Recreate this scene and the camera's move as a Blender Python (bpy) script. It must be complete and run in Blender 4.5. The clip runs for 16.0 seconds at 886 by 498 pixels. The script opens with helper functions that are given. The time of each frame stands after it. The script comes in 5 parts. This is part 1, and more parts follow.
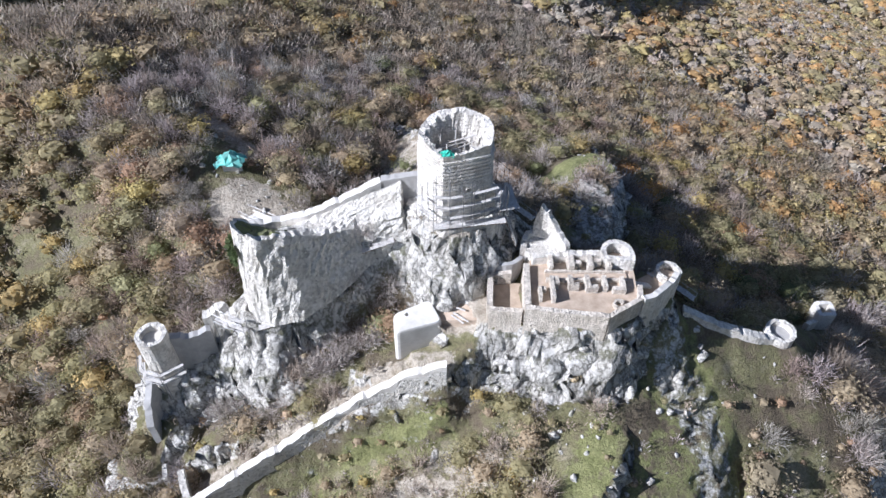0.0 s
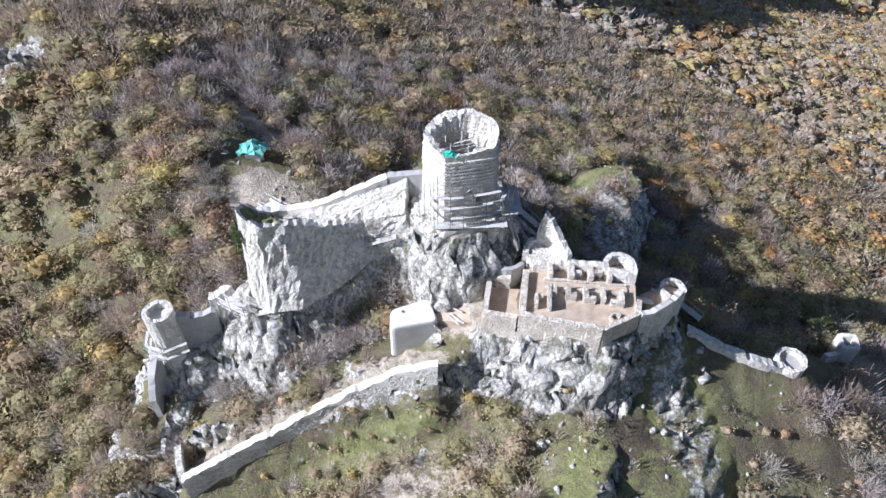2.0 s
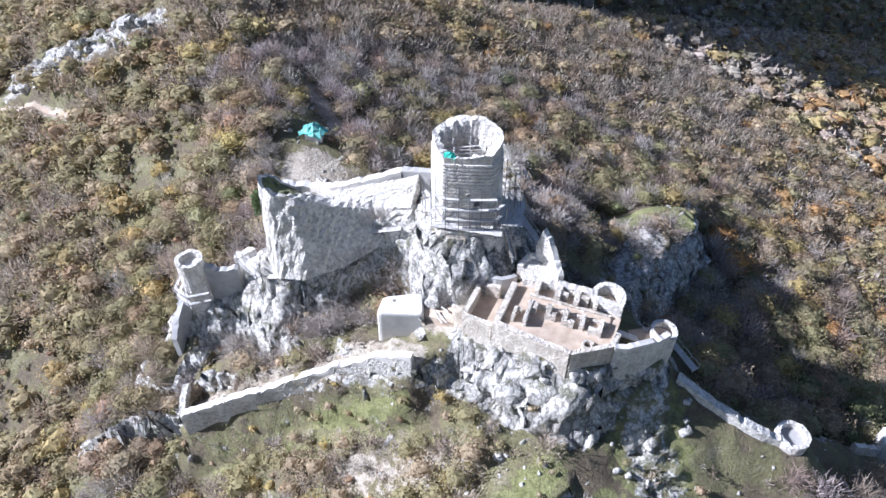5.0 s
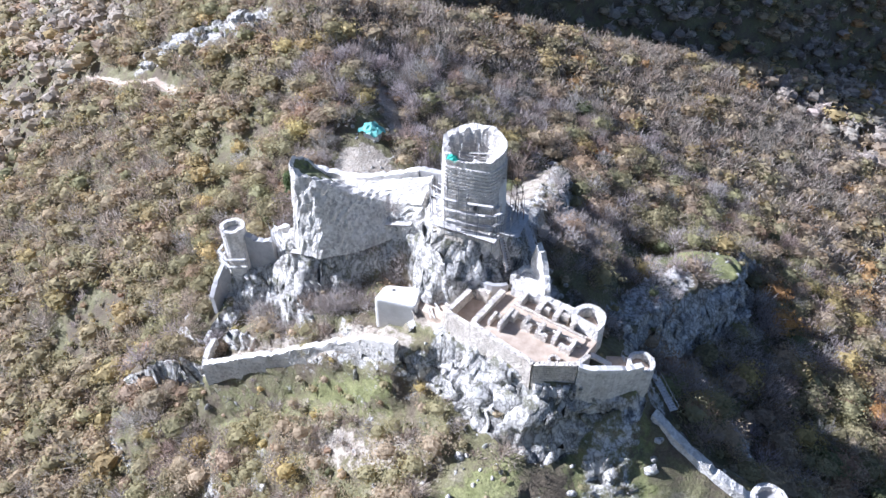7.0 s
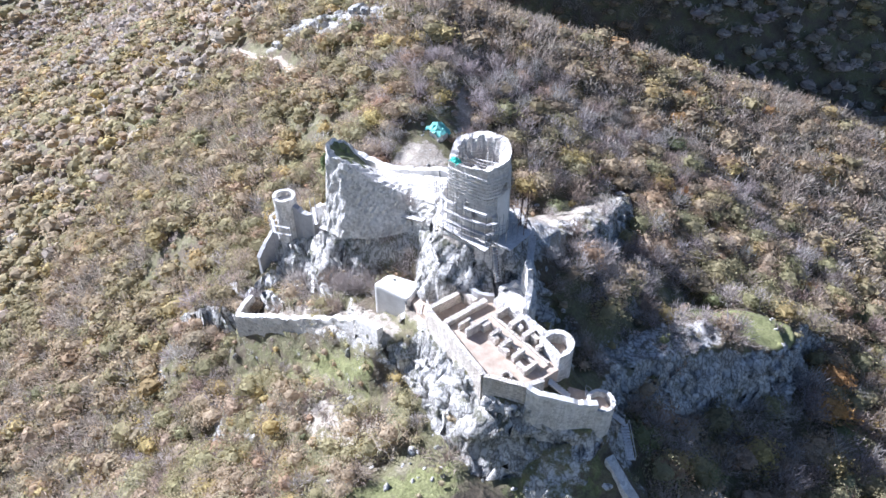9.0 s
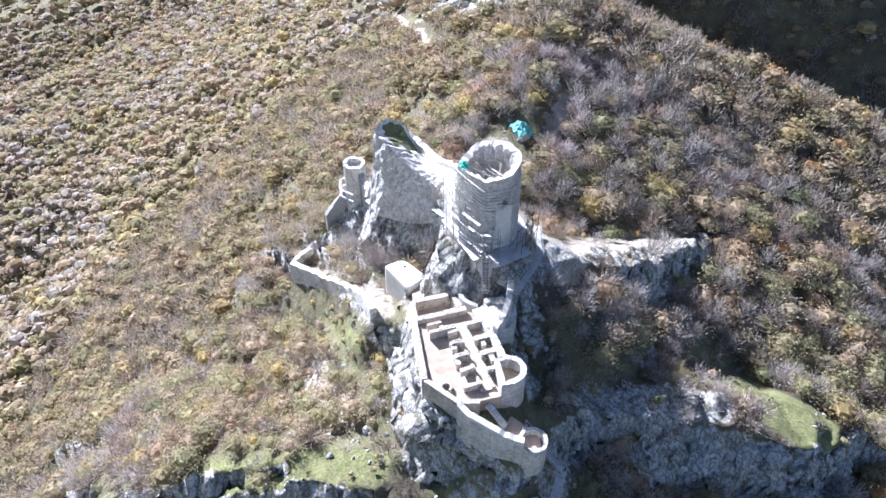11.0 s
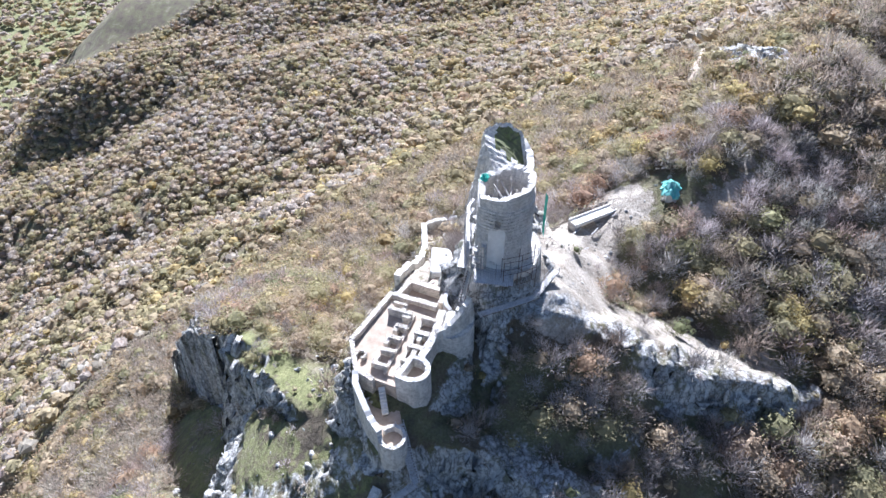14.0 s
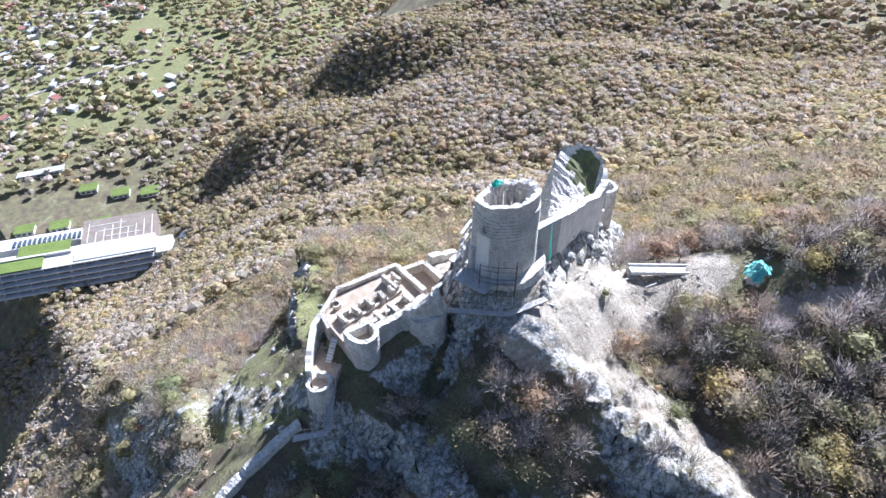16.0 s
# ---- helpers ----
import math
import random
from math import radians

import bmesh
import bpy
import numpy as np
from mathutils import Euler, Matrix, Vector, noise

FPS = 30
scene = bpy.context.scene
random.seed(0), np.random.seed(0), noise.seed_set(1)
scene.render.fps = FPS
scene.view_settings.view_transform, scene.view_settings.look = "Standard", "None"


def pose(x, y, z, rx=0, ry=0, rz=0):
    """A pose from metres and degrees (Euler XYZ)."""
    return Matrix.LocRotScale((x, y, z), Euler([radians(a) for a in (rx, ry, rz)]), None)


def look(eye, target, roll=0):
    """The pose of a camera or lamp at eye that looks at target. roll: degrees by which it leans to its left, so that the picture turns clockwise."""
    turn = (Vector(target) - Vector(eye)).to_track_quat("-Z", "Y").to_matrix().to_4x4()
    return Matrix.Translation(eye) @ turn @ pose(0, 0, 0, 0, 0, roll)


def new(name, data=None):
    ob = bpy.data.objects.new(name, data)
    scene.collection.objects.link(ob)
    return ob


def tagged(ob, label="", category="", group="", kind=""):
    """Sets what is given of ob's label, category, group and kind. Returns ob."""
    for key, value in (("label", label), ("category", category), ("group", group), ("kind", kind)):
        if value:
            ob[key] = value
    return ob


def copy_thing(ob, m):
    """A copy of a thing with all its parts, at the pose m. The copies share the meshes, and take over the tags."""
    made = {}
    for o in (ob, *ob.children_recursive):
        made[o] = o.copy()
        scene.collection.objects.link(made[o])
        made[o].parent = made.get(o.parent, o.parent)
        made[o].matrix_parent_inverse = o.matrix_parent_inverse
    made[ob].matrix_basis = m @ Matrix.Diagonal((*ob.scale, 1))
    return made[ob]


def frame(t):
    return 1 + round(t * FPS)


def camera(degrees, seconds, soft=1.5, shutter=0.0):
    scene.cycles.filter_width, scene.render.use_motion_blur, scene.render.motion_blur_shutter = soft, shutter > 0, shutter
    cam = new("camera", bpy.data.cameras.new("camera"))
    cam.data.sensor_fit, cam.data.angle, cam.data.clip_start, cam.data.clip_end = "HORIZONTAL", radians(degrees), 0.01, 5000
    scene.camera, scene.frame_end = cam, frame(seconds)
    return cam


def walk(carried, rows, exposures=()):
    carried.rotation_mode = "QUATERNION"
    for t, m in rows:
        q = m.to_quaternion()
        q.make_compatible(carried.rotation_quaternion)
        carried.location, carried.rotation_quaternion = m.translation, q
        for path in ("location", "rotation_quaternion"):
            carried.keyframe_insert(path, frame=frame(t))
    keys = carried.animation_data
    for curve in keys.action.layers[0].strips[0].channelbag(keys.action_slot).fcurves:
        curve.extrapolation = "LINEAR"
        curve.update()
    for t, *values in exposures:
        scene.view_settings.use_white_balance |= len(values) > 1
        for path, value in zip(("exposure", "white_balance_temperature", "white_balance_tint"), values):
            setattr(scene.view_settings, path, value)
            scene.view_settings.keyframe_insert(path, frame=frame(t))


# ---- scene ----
EXPOSURES = ((0.0, 0.48, 5650.0, 14.5), (3.0, 0.66, 5570.0, 15.5), (7.0, 1.02, 5400.0, 17.5), (12.0, 1.32, 5420.0, 17.0), (16.0, 1.2, 5420.0, 15.5))
cam = camera(66.54, 16.0)
# seconds, place in metres, heading, pitch and lean of the camera in degrees
ROWS = [
    (0.0, 0.00, 0.00, 110.00, 0.00, -45.89, 0.11),
    (0.5, 1.29, -0.05, 110.06, 1.24, -45.88, 0.15),
    (1.0, 2.86, -0.13, 109.99, 2.45, -45.81, 0.19),
    (1.5, 4.80, -0.21, 109.86, 3.89, -45.69, 0.23),
    (2.0, 7.13, -0.26, 109.76, 5.64, -45.56, 0.24),
    (2.5, 9.79, -0.31, 109.76, 7.60, -45.44, 0.24),
    (3.0, 12.75, -0.41, 109.84, 9.79, -45.19, 0.25),
    (3.5, 16.08, -0.46, 109.89, 12.21, -44.92, 0.24),
    (4.0, 19.77, -0.40, 109.89, 14.88, -44.65, 0.19),
    (4.5, 23.82, -0.22, 109.86, 17.77, -44.35, 0.11),
    (5.0, 28.22, 0.09, 109.83, 20.88, -43.97, 0.01),
    (5.5, 32.96, 0.55, 109.83, 24.19, -43.49, -0.09),
    (6.0, 38.03, 1.14, 109.87, 27.67, -42.89, -0.18),
    (6.5, 43.40, 1.93, 109.93, 31.19, -42.25, -0.23),
    (7.0, 48.78, 3.25, 109.91, 34.80, -41.66, -0.27),
    (7.5, 54.30, 5.13, 109.83, 38.53, -41.05, -0.29),
    (8.0, 59.77, 8.14, 109.71, 42.55, -40.57, -0.27),
    (8.5, 64.84, 12.48, 109.56, 46.83, -40.40, -0.19),
    (9.0, 69.02, 18.09, 109.50, 51.42, -40.50, -0.04),
    (9.5, 72.64, 24.24, 109.89, 56.17, -40.86, 0.07),
    (10.0, 75.85, 30.76, 110.68, 61.09, -41.40, 0.14),
    (10.5, 78.73, 37.68, 111.65, 66.22, -41.97, 0.18),
    (11.0, 81.33, 45.02, 112.60, 71.61, -42.43, 0.19),
    (11.5, 83.71, 52.81, 113.31, 77.31, -42.65, 0.18),
    (12.0, 85.78, 61.08, 113.72, 83.34, -42.60, 0.17),
    (12.5, 87.04, 69.88, 114.12, 89.64, -42.54, 0.13),
    (13.0, 87.45, 79.19, 114.57, 96.13, -42.46, 0.07),
    (13.5, 86.72, 88.78, 114.96, 102.93, -42.39, -0.00),
    (14.0, 84.72, 98.54, 115.21, 109.83, -42.25, -0.07),
    (14.5, 81.52, 108.25, 115.40, 116.88, -42.16, -0.06),
    (15.0, 76.99, 117.50, 115.52, 124.02, -42.12, 0.01),
    (15.5, 71.60, 125.73, 115.80, 130.74, -42.22, 0.17),
    (16.0, 65.12, 134.06, 116.21, 137.94, -42.25, 0.37),
]
walk(cam, [(t, pose(x, y, z, 90 + pitch, 0, yaw) @ pose(0, 0, 0, 0, 0, roll)) for t, x, y, z, yaw, pitch, roll in ROWS], EXPOSURES)


# ---- world ----
SUN_FROM = Vector((-0.945, -0.33, 0.0)).normalized()
SUN_HEIGHT = radians(34)
world = bpy.data.worlds.new("world")
scene.world = world
world.use_nodes = True
wn = world.node_tree.nodes
sky = wn.new("ShaderNodeTexSky")
sky.sky_type, sky.sun_disc = "NISHITA", False
sky.sun_elevation = SUN_HEIGHT
sky.sun_rotation = math.atan2(SUN_FROM.x, SUN_FROM.y)
sky.altitude, sky.dust_density = 900, 1.5
wn["Background"].inputs["Strength"].default_value = 0.052
world.node_tree.links.new(sky.outputs[0], wn["Background"].inputs["Color"])
sun_data = bpy.data.lights.new("sun", "SUN")
sun_data.energy, sun_data.angle, sun_data.color = 5.4, radians(0.6), (1.0, 0.965, 0.92)
sun = new("sun", sun_data)
to_sun = SUN_FROM * math.cos(SUN_HEIGHT) + Vector((0, 0, math.sin(SUN_HEIGHT)))
sun.matrix_world = look(to_sun * 200, (0, 0, 0))


# ---- materials ----
def nodes_of(name):
    m = bpy.data.materials.new(name)
    m.use_nodes = True
    t = m.node_tree
    return m, t, t.nodes["Principled BSDF"]


def add(t, kind, **inputs):
    n = t.nodes.new(kind)
    for k, v in inputs.items():
        n.inputs[k.replace("_", " ")].default_value = v
    return n


def ramp(t, source, stops):
    r = t.nodes.new("ShaderNodeValToRGB")
    e = r.color_ramp.elements
    while len(e) < len(stops):
        e.new(0.5)
    for i, (p, c) in enumerate(stops):
        e[i].position, e[i].color = p, (*c, 1)
    t.links.new(source, r.inputs[0])
    return r.outputs[0]


def place(t):
    return t.nodes.new("ShaderNodeNewGeometry").outputs["Position"]


def fnoise(t, scale, detail=4, rough=0.55, at=None, stretch=None):
    n = add(t, "ShaderNodeTexNoise", Scale=scale, Detail=detail, Roughness=rough)
    at = at or place(t)
    if stretch:
        m = t.nodes.new("ShaderNodeMapping")
        m.inputs["Scale"].default_value = stretch
        t.links.new(at, m.inputs[0])
        at = m.outputs[0]
    t.links.new(at, n.inputs["Vector"])
    return n.outputs[0]


def mix(t, fac, a, b, how="MIX"):
    m = t.nodes.new("ShaderNodeMix")
    m.data_type, m.blend_type = "RGBA", how
    for s, v in ((m.inputs[0], fac), (m.inputs[6], a), (m.inputs[7], b)):
        if isinstance(v, (int, float)):
            s.default_value = v
        elif isinstance(v, tuple):
            s.default_value = (*v, 1)
        else:
            t.links.new(v, s)
    return m.outputs[2]


def calc(t, how, a, b=0.0, clamp=False):
    m = t.nodes.new("ShaderNodeMath")
    m.operation, m.use_clamp = how, clamp
    for s, v in zip(m.inputs, (a, b)):
        if isinstance(v, (int, float)):
            s.default_value = v
        else:
            t.links.new(v, s)
    return m.outputs[0]


def bump(t, bsdf, height, strength, distance):
    b = add(t, "ShaderNodeBump", Strength=strength, Distance=distance)
    t.links.new(height, b.inputs["Height"])
    t.links.new(b.outputs[0], bsdf.inputs["Normal"])


def stone_material(name, light, dark, scale=1.0, course=0.0, rough=0.9, drip=0.5):
    """Masonry of pale rubble: stains, stone-by-stone variation and, where course is given, beds of that height."""
    m, t, p = nodes_of(name)
    v = add(t, "ShaderNodeTexVoronoi", Scale=2.4 * scale)
    t.links.new(place(t), v.inputs["Vector"])
    stones = ramp(t, v.outputs["Color"], [(0.15, dark), (0.6, light)])
    stain = ramp(t, fnoise(t, 0.35 * scale, 6, 0.65), [(0.34, (0.66, 0.63, 0.58)), (0.56, (1, 1, 1))])
    c = mix(t, 0.6, mix(t, 0.8, light, stones), stain, "MULTIPLY")
    streak = ramp(t, fnoise(t, 1.0, 4, 0.6, stretch=(1.6, 1.6, 0.18)), [(0.42, (0.72, 0.71, 0.69)), (0.55, (1, 1, 1))])
    c = mix(t, drip, c, streak, "MULTIPLY")
    h = v.outputs["Distance"]
    if course:
        s = t.nodes.new("ShaderNodeSeparateXYZ")
        t.links.new(place(t), s.inputs[0])
        w = calc(t, "FRACT", calc(t, "DIVIDE", calc(t, "ADD", s.outputs[2], calc(t, "MULTIPLY", fnoise(t, 0.5, 3), 0.3)), course))
        joint = ramp(t, w, [(0.0, (0.5, 0.5, 0.5)), (0.2, (1, 1, 1))])
        c = mix(t, 0.55, c, joint, "MULTIPLY")
    t.links.new(c, p.inputs["Base Color"])
    p.inputs["Roughness"].default_value = rough
    bump(t, p, calc(t, "ADD", h, fnoise(t, 5 * scale, 6, 0.75)), 0.95, 0.25)
    return m


def plain_material(name, a, b, scale=3.0, rough=0.8, stretch=None, metal=0.0, relief=0.2):
    m, t, p = nodes_of(name)
    n = fnoise(t, scale, 5, 0.65, stretch=stretch)
    c = ramp(t, n, [(0.32, b), (0.68, a)])
    wear = ramp(t, fnoise(t, scale * 0.2, 3), [(0.35, (0.78, 0.77, 0.75)), (0.6, (1, 1, 1))])
    t.links.new(mix(t, 0.7, c, wear, "MULTIPLY"), p.inputs["Base Color"])
    p.inputs["Roughness"].default_value, p.inputs["Metallic"].default_value = rough, metal
    bump(t, p, n, relief, 0.05)
    return m


def rock_nodes(t):
    """Weathered limestone: pale faces, dark cracks and lichen."""
    big = fnoise(t, 0.22, 7, 0.66)
    strata = fnoise(t, 0.9, 5, 0.7, stretch=(0.8, 0.8, 2.2))
    c = ramp(t, strata, [(0.28, (0.3, 0.29, 0.265)), (0.42, (0.6, 0.58, 0.545)), (0.64, (0.82, 0.8, 0.755))])
    flute = calc(t, "ABSOLUTE", calc(t, "SUBTRACT", fnoise(t, 0.75, 6, 0.6, stretch=(1.0, 1.0, 0.4)), 0.5))
    cracks = ramp(t, flute, [(0.0, (0.16, 0.155, 0.145)), (0.035, (0.7, 0.69, 0.67)), (0.09, (1, 1, 1))])
    c = mix(t, 0.85, c, cracks, "MULTIPLY")
    shrub = ramp(t, fnoise(t, 0.33, 7, 0.72), [(0.55, (0, 0, 0)), (0.62, (1, 1, 1))])
    c = mix(t, calc(t, "MULTIPLY", shrub, 0.8), c, (0.15, 0.15, 0.085))
    lichen = ramp(t, big, [(0.38, (0.72, 0.71, 0.67)), (0.54, (1, 1, 1))])
    c = mix(t, 0.7, c, lichen, "MULTIPLY")
    return c, calc(t, "ADD", strata, calc(t, "MULTIPLY", flute, 2.0))


def rock_material():
    m, t, p = nodes_of("limestone rock")
    c, h = rock_nodes(t)
    moss = ramp(t, fnoise(t, 0.3, 6, 0.7), [(0.55, (0, 0, 0)), (0.66, (1, 1, 1))])
    t.links.new(mix(t, calc(t, "MULTIPLY", moss, 0.6), c, (0.12, 0.14, 0.05)), p.inputs["Base Color"])
    p.inputs["Roughness"].default_value = 0.92
    bump(t, p, h, 0.8, 0.5)
    return m


def ground_material():
    m, t, p = nodes_of("hillside ground")
    geo = t.nodes.new("ShaderNodeNewGeometry")
    att = t.nodes.new("ShaderNodeVertexColor")
    att.layer_name = "cover"
    sep = t.nodes.new("ShaderNodeSeparateColor")
    t.links.new(att.outputs[0], sep.inputs[0])
    rockc, rockh = rock_nodes(t)
    grass = ramp(t, fnoise(t, 0.12, 7, 0.7), [(0.3, (0.1, 0.082, 0.058)), (0.44, (0.17, 0.14, 0.1)), (0.56, (0.2, 0.195, 0.1)), (0.7, (0.34, 0.305, 0.235))])
    fine = ramp(t, fnoise(t, 2.2, 6, 0.75), [(0.3, (0.55, 0.53, 0.5)), (0.7, (1.25, 1.22, 1.15))])
    grass = mix(t, 1.0, grass, fine, "MULTIPLY")
    lush = mix(t, 1.0, ramp(t, fnoise(t, 0.5, 5, 0.7), [(0.3, (0.15, 0.165, 0.06)), (0.7, (0.33, 0.34, 0.16))]), fine, "MULTIPLY")
    bare = mix(t, 1.0, ramp(t, fnoise(t, 0.3, 6, 0.7), [(0.3, (0.33, 0.285, 0.23)), (0.7, (0.6, 0.555, 0.49))]), fine, "MULTIPLY")
    ragged = calc(t, "MULTIPLY", calc(t, "SUBTRACT", fnoise(t, 0.6, 6, 0.72), 0.5), 1.3)
    def mask(ch):
        return ramp(t, calc(t, "ADD", sep.outputs[ch], ragged), [(0.42, (0, 0, 0)), (0.58, (1, 1, 1))])
    c = mix(t, mask(1), grass, lush)
    c = mix(t, mask(2), c, bare)
    c = mix(t, mask(0), c, rockc)
    t.links.new(c, p.inputs["Base Color"])
    p.inputs["Roughness"].default_value = 0.95
    bump(t, p, calc(t, "ADD", rockh, fnoise(t, 3, 6, 0.7)), 0.8, 0.4)
    return m


def tint_material(name, rough=0.85, low=0.84, high=1.3, scale=1.6, glow=0.0):
    """Colour from the tree's own tint, mottled."""
    m, t, p = nodes_of(name)
    att = t.nodes.new("ShaderNodeVertexColor")
    att.layer_name = "tint"
    f = ramp(t, fnoise(t, scale, 4, 0.7), [(0.3, (low,) * 3), (0.7, (high,) * 3)])
    t.links.new(mix(t, 1.0, att.outputs[0], f, "MULTIPLY"), p.inputs["Base Color"])
    p.inputs["Roughness"].default_value = rough
    p.inputs["Specular IOR Level"].default_value = 0.15
    if glow:
        # light that shines through thin leaves
        through_leaf = t.nodes.new("ShaderNodeBsdfTranslucent")
        t.links.new(mix(t, 1.0, att.outputs[0], f, "MULTIPLY"), through_leaf.inputs["Color"])
        both = t.nodes.new("ShaderNodeMixShader")
        both.inputs[0].default_value = glow
        t.links.new(p.outputs[0], both.inputs[1])
        t.links.new(through_leaf.outputs[0], both.inputs[2])
        t.links.new(both.outputs[0], t.nodes["Material Output"].inputs["Surface"])
    return m


STONE = stone_material("pale masonry", (0.86, 0.825, 0.765), (0.6, 0.57, 0.52), 1.0, 0.0)
STONE_NEW = stone_material("restored masonry", (0.82, 0.75, 0.66), (0.56, 0.5, 0.42), 1.3, 0.5)
STONE_TOWER = stone_material("coursed tower masonry", (0.85, 0.81, 0.75), (0.62, 0.585, 0.535), 1.1, 0.62, 0.9, 0.15)
STONE_OLD = stone_material("old grey masonry", (0.78, 0.75, 0.695), (0.46, 0.44, 0.4), 0.9, 0.0, 0.9, 0.3)
COPING = plain_material("lime coping", (0.84, 0.81, 0.76), (0.68, 0.65, 0.6), 2.0, 0.85)
PLASTER = plain_material("grey render", (0.47, 0.46, 0.45), (0.36, 0.355, 0.35), 0.8, 0.85)
FLOOR = plain_material("trodden floor", (0.6, 0.49, 0.39), (0.42, 0.33, 0.25), 0.7, 0.95)
CONCRETE = plain_material("pale concrete", (0.82, 0.8, 0.76), (0.68, 0.66, 0.62), 0.9, 0.8)
TIMBER = plain_material("weathered boards", (0.72, 0.7, 0.67), (0.48, 0.46, 0.44), 2.5, 0.85, (1, 1, 6))
DARK_TIMBER = plain_material("dark timber", (0.2, 0.15, 0.11), (0.1, 0.08, 0.06), 2.5, 0.85)
STEEL = plain_material("galvanised scaffold tube", (0.42, 0.42, 0.43), (0.3, 0.3, 0.31), 4, 0.5, None, 0.7, 0.05)
RUST = plain_material("rusty tube", (0.2, 0.12, 0.08), (0.1, 0.07, 0.05), 4, 0.8, None, 0.3, 0.05)
NET = plain_material("green safety net", (0.05, 0.5, 0.36), (0.03, 0.34, 0.26), 2.0, 0.7)
SHEET = plain_material("faded turquoise sheet", (0.3, 0.62, 0.56), (0.06, 0.42, 0.36), 0.9, 0.7)
TURF = plain_material("bright turf", (0.2, 0.23, 0.08), (0.13, 0.12, 0.08), 0.9, 0.95, None, 0, 0.6)
ROCK = rock_material()
GROUND = ground_material()
LEAF = tint_material("autumn leaves", glow=0.4)
TWIG = tint_material("bare twigs", 0.9, 0.8, 1.15)
BARK = plain_material("bark", (0.2, 0.17, 0.14), (0.1, 0.085, 0.07), 3, 0.95)
WHITE = plain_material("white render", (0.78, 0.77, 0.75), (0.66, 0.65, 0.63), 0.5, 0.7)
GLASS = plain_material("dark glazing", (0.12, 0.15, 0.19), (0.07, 0.09, 0.12), 0.4, 0.2)
ROOF_TURF = plain_material("roof turf", (0.2, 0.27, 0.06), (0.13, 0.18, 0.04), 0.4, 0.95)
PAVING = plain_material("pale paving", (0.5, 0.46, 0.42), (0.36, 0.33, 0.3), 0.15, 0.9)
TERRACE_PAVING = plain_material("brown terrace paving", (0.3, 0.25, 0.21), (0.22, 0.18, 0.15), 0.2, 0.9)
TIN = plain_material("pale tin roof", (0.6, 0.61, 0.63), (0.46, 0.47, 0.5), 0.4, 0.5)
TILE = plain_material("red tile roof", (0.36, 0.16, 0.12), (0.25, 0.11, 0.09), 0.6, 0.8)


# ---- building helpers ----
def mesh_from(name, verts, faces, material, smooth=False):
    me = bpy.data.meshes.new(name)
    me.from_pydata([tuple(v) for v in verts], [], [tuple(f) for f in faces])
    me.materials.append(material)
    if smooth:
        me.polygons.foreach_set("use_smooth", [True] * len(me.polygons))
    me.update()
    return me


def thing(name, at, label, category, group="", kind=""):
    ob = new(name)
    ob.location = at
    ob.empty_display_size = 0.3
    return tagged(ob, label, category, group, kind)


def world_place(ob):
    v = Vector(ob.location)
    while ob.parent:
        ob = ob.parent
        v += ob.location
    return v


def piece(name, shape, material, parent=None, label="", smooth=False):
    """A mesh object out of (verts, faces) in world metres; under parent if there is one."""
    verts, faces = shape
    o = world_place(parent) if parent else Vector((0, 0, 0))
    ob = new(name, mesh_from(name, [(v[0] - o.x, v[1] - o.y, v[2] - o.z) for v in verts], faces, material, smooth))
    if parent:
        ob.parent = parent
    if label:
        ob["label"] = label
    return ob


def join(*shapes):
    vs, fs = [], []
    for v, f in shapes:
        n = len(vs)
        vs += list(v)
        fs += [tuple(i + n for i in q) for q in f]
    return vs, fs


def box(c, size, turn=0.0, tilt=0.0):
    m = pose(*c, 0, tilt, turn)
    vs = [m @ Vector((sx * size[0] / 2, sy * size[1] / 2, sz * size[2] / 2)) for sz in (-1, 1) for sx, sy in ((-1, -1), (1, -1), (1, 1), (-1, 1))]
    return vs, [(3, 2, 1, 0), (4, 5, 6, 7), (0, 1, 5, 4), (1, 2, 6, 5), (2, 3, 7, 6), (3, 0, 4, 7)]


def bar(a, b, r, sides=6):
    a, b = Vector(a), Vector(b)
    q = (b - a).to_track_quat("Z", "Y").to_matrix()
    ring = [q @ Vector((r * math.cos(k * math.tau / sides), r * math.sin(k * math.tau / sides), 0)) for k in range(sides)]
    vs = [a + p for p in ring] + [b + p for p in ring]
    fs = [(k, (k + 1) % sides, sides + (k + 1) % sides, sides + k) for k in range(sides)]
    return vs, fs + [tuple(range(sides - 1, -1, -1)), tuple(range(sides, 2 * sides))]


def plank(a, b, width, thick=0.08):
    """A board from a to b, lying flat."""
    a, b = Vector(a), Vector(b)
    d = (b - a).normalized()
    s = d.cross(Vector((0, 0, 1))).normalized() * width / 2
    u = s.cross(d).normalized() * thick / 2
    vs = [p + e for p in (a, b) for e in (-s - u, s - u, s + u, -s + u)]
    return vs, [(0, 1, 2, 3), (7, 6, 5, 4), (0, 4, 5, 1), (1, 5, 6, 2), (2, 6, 7, 3), (3, 7, 4, 0)]


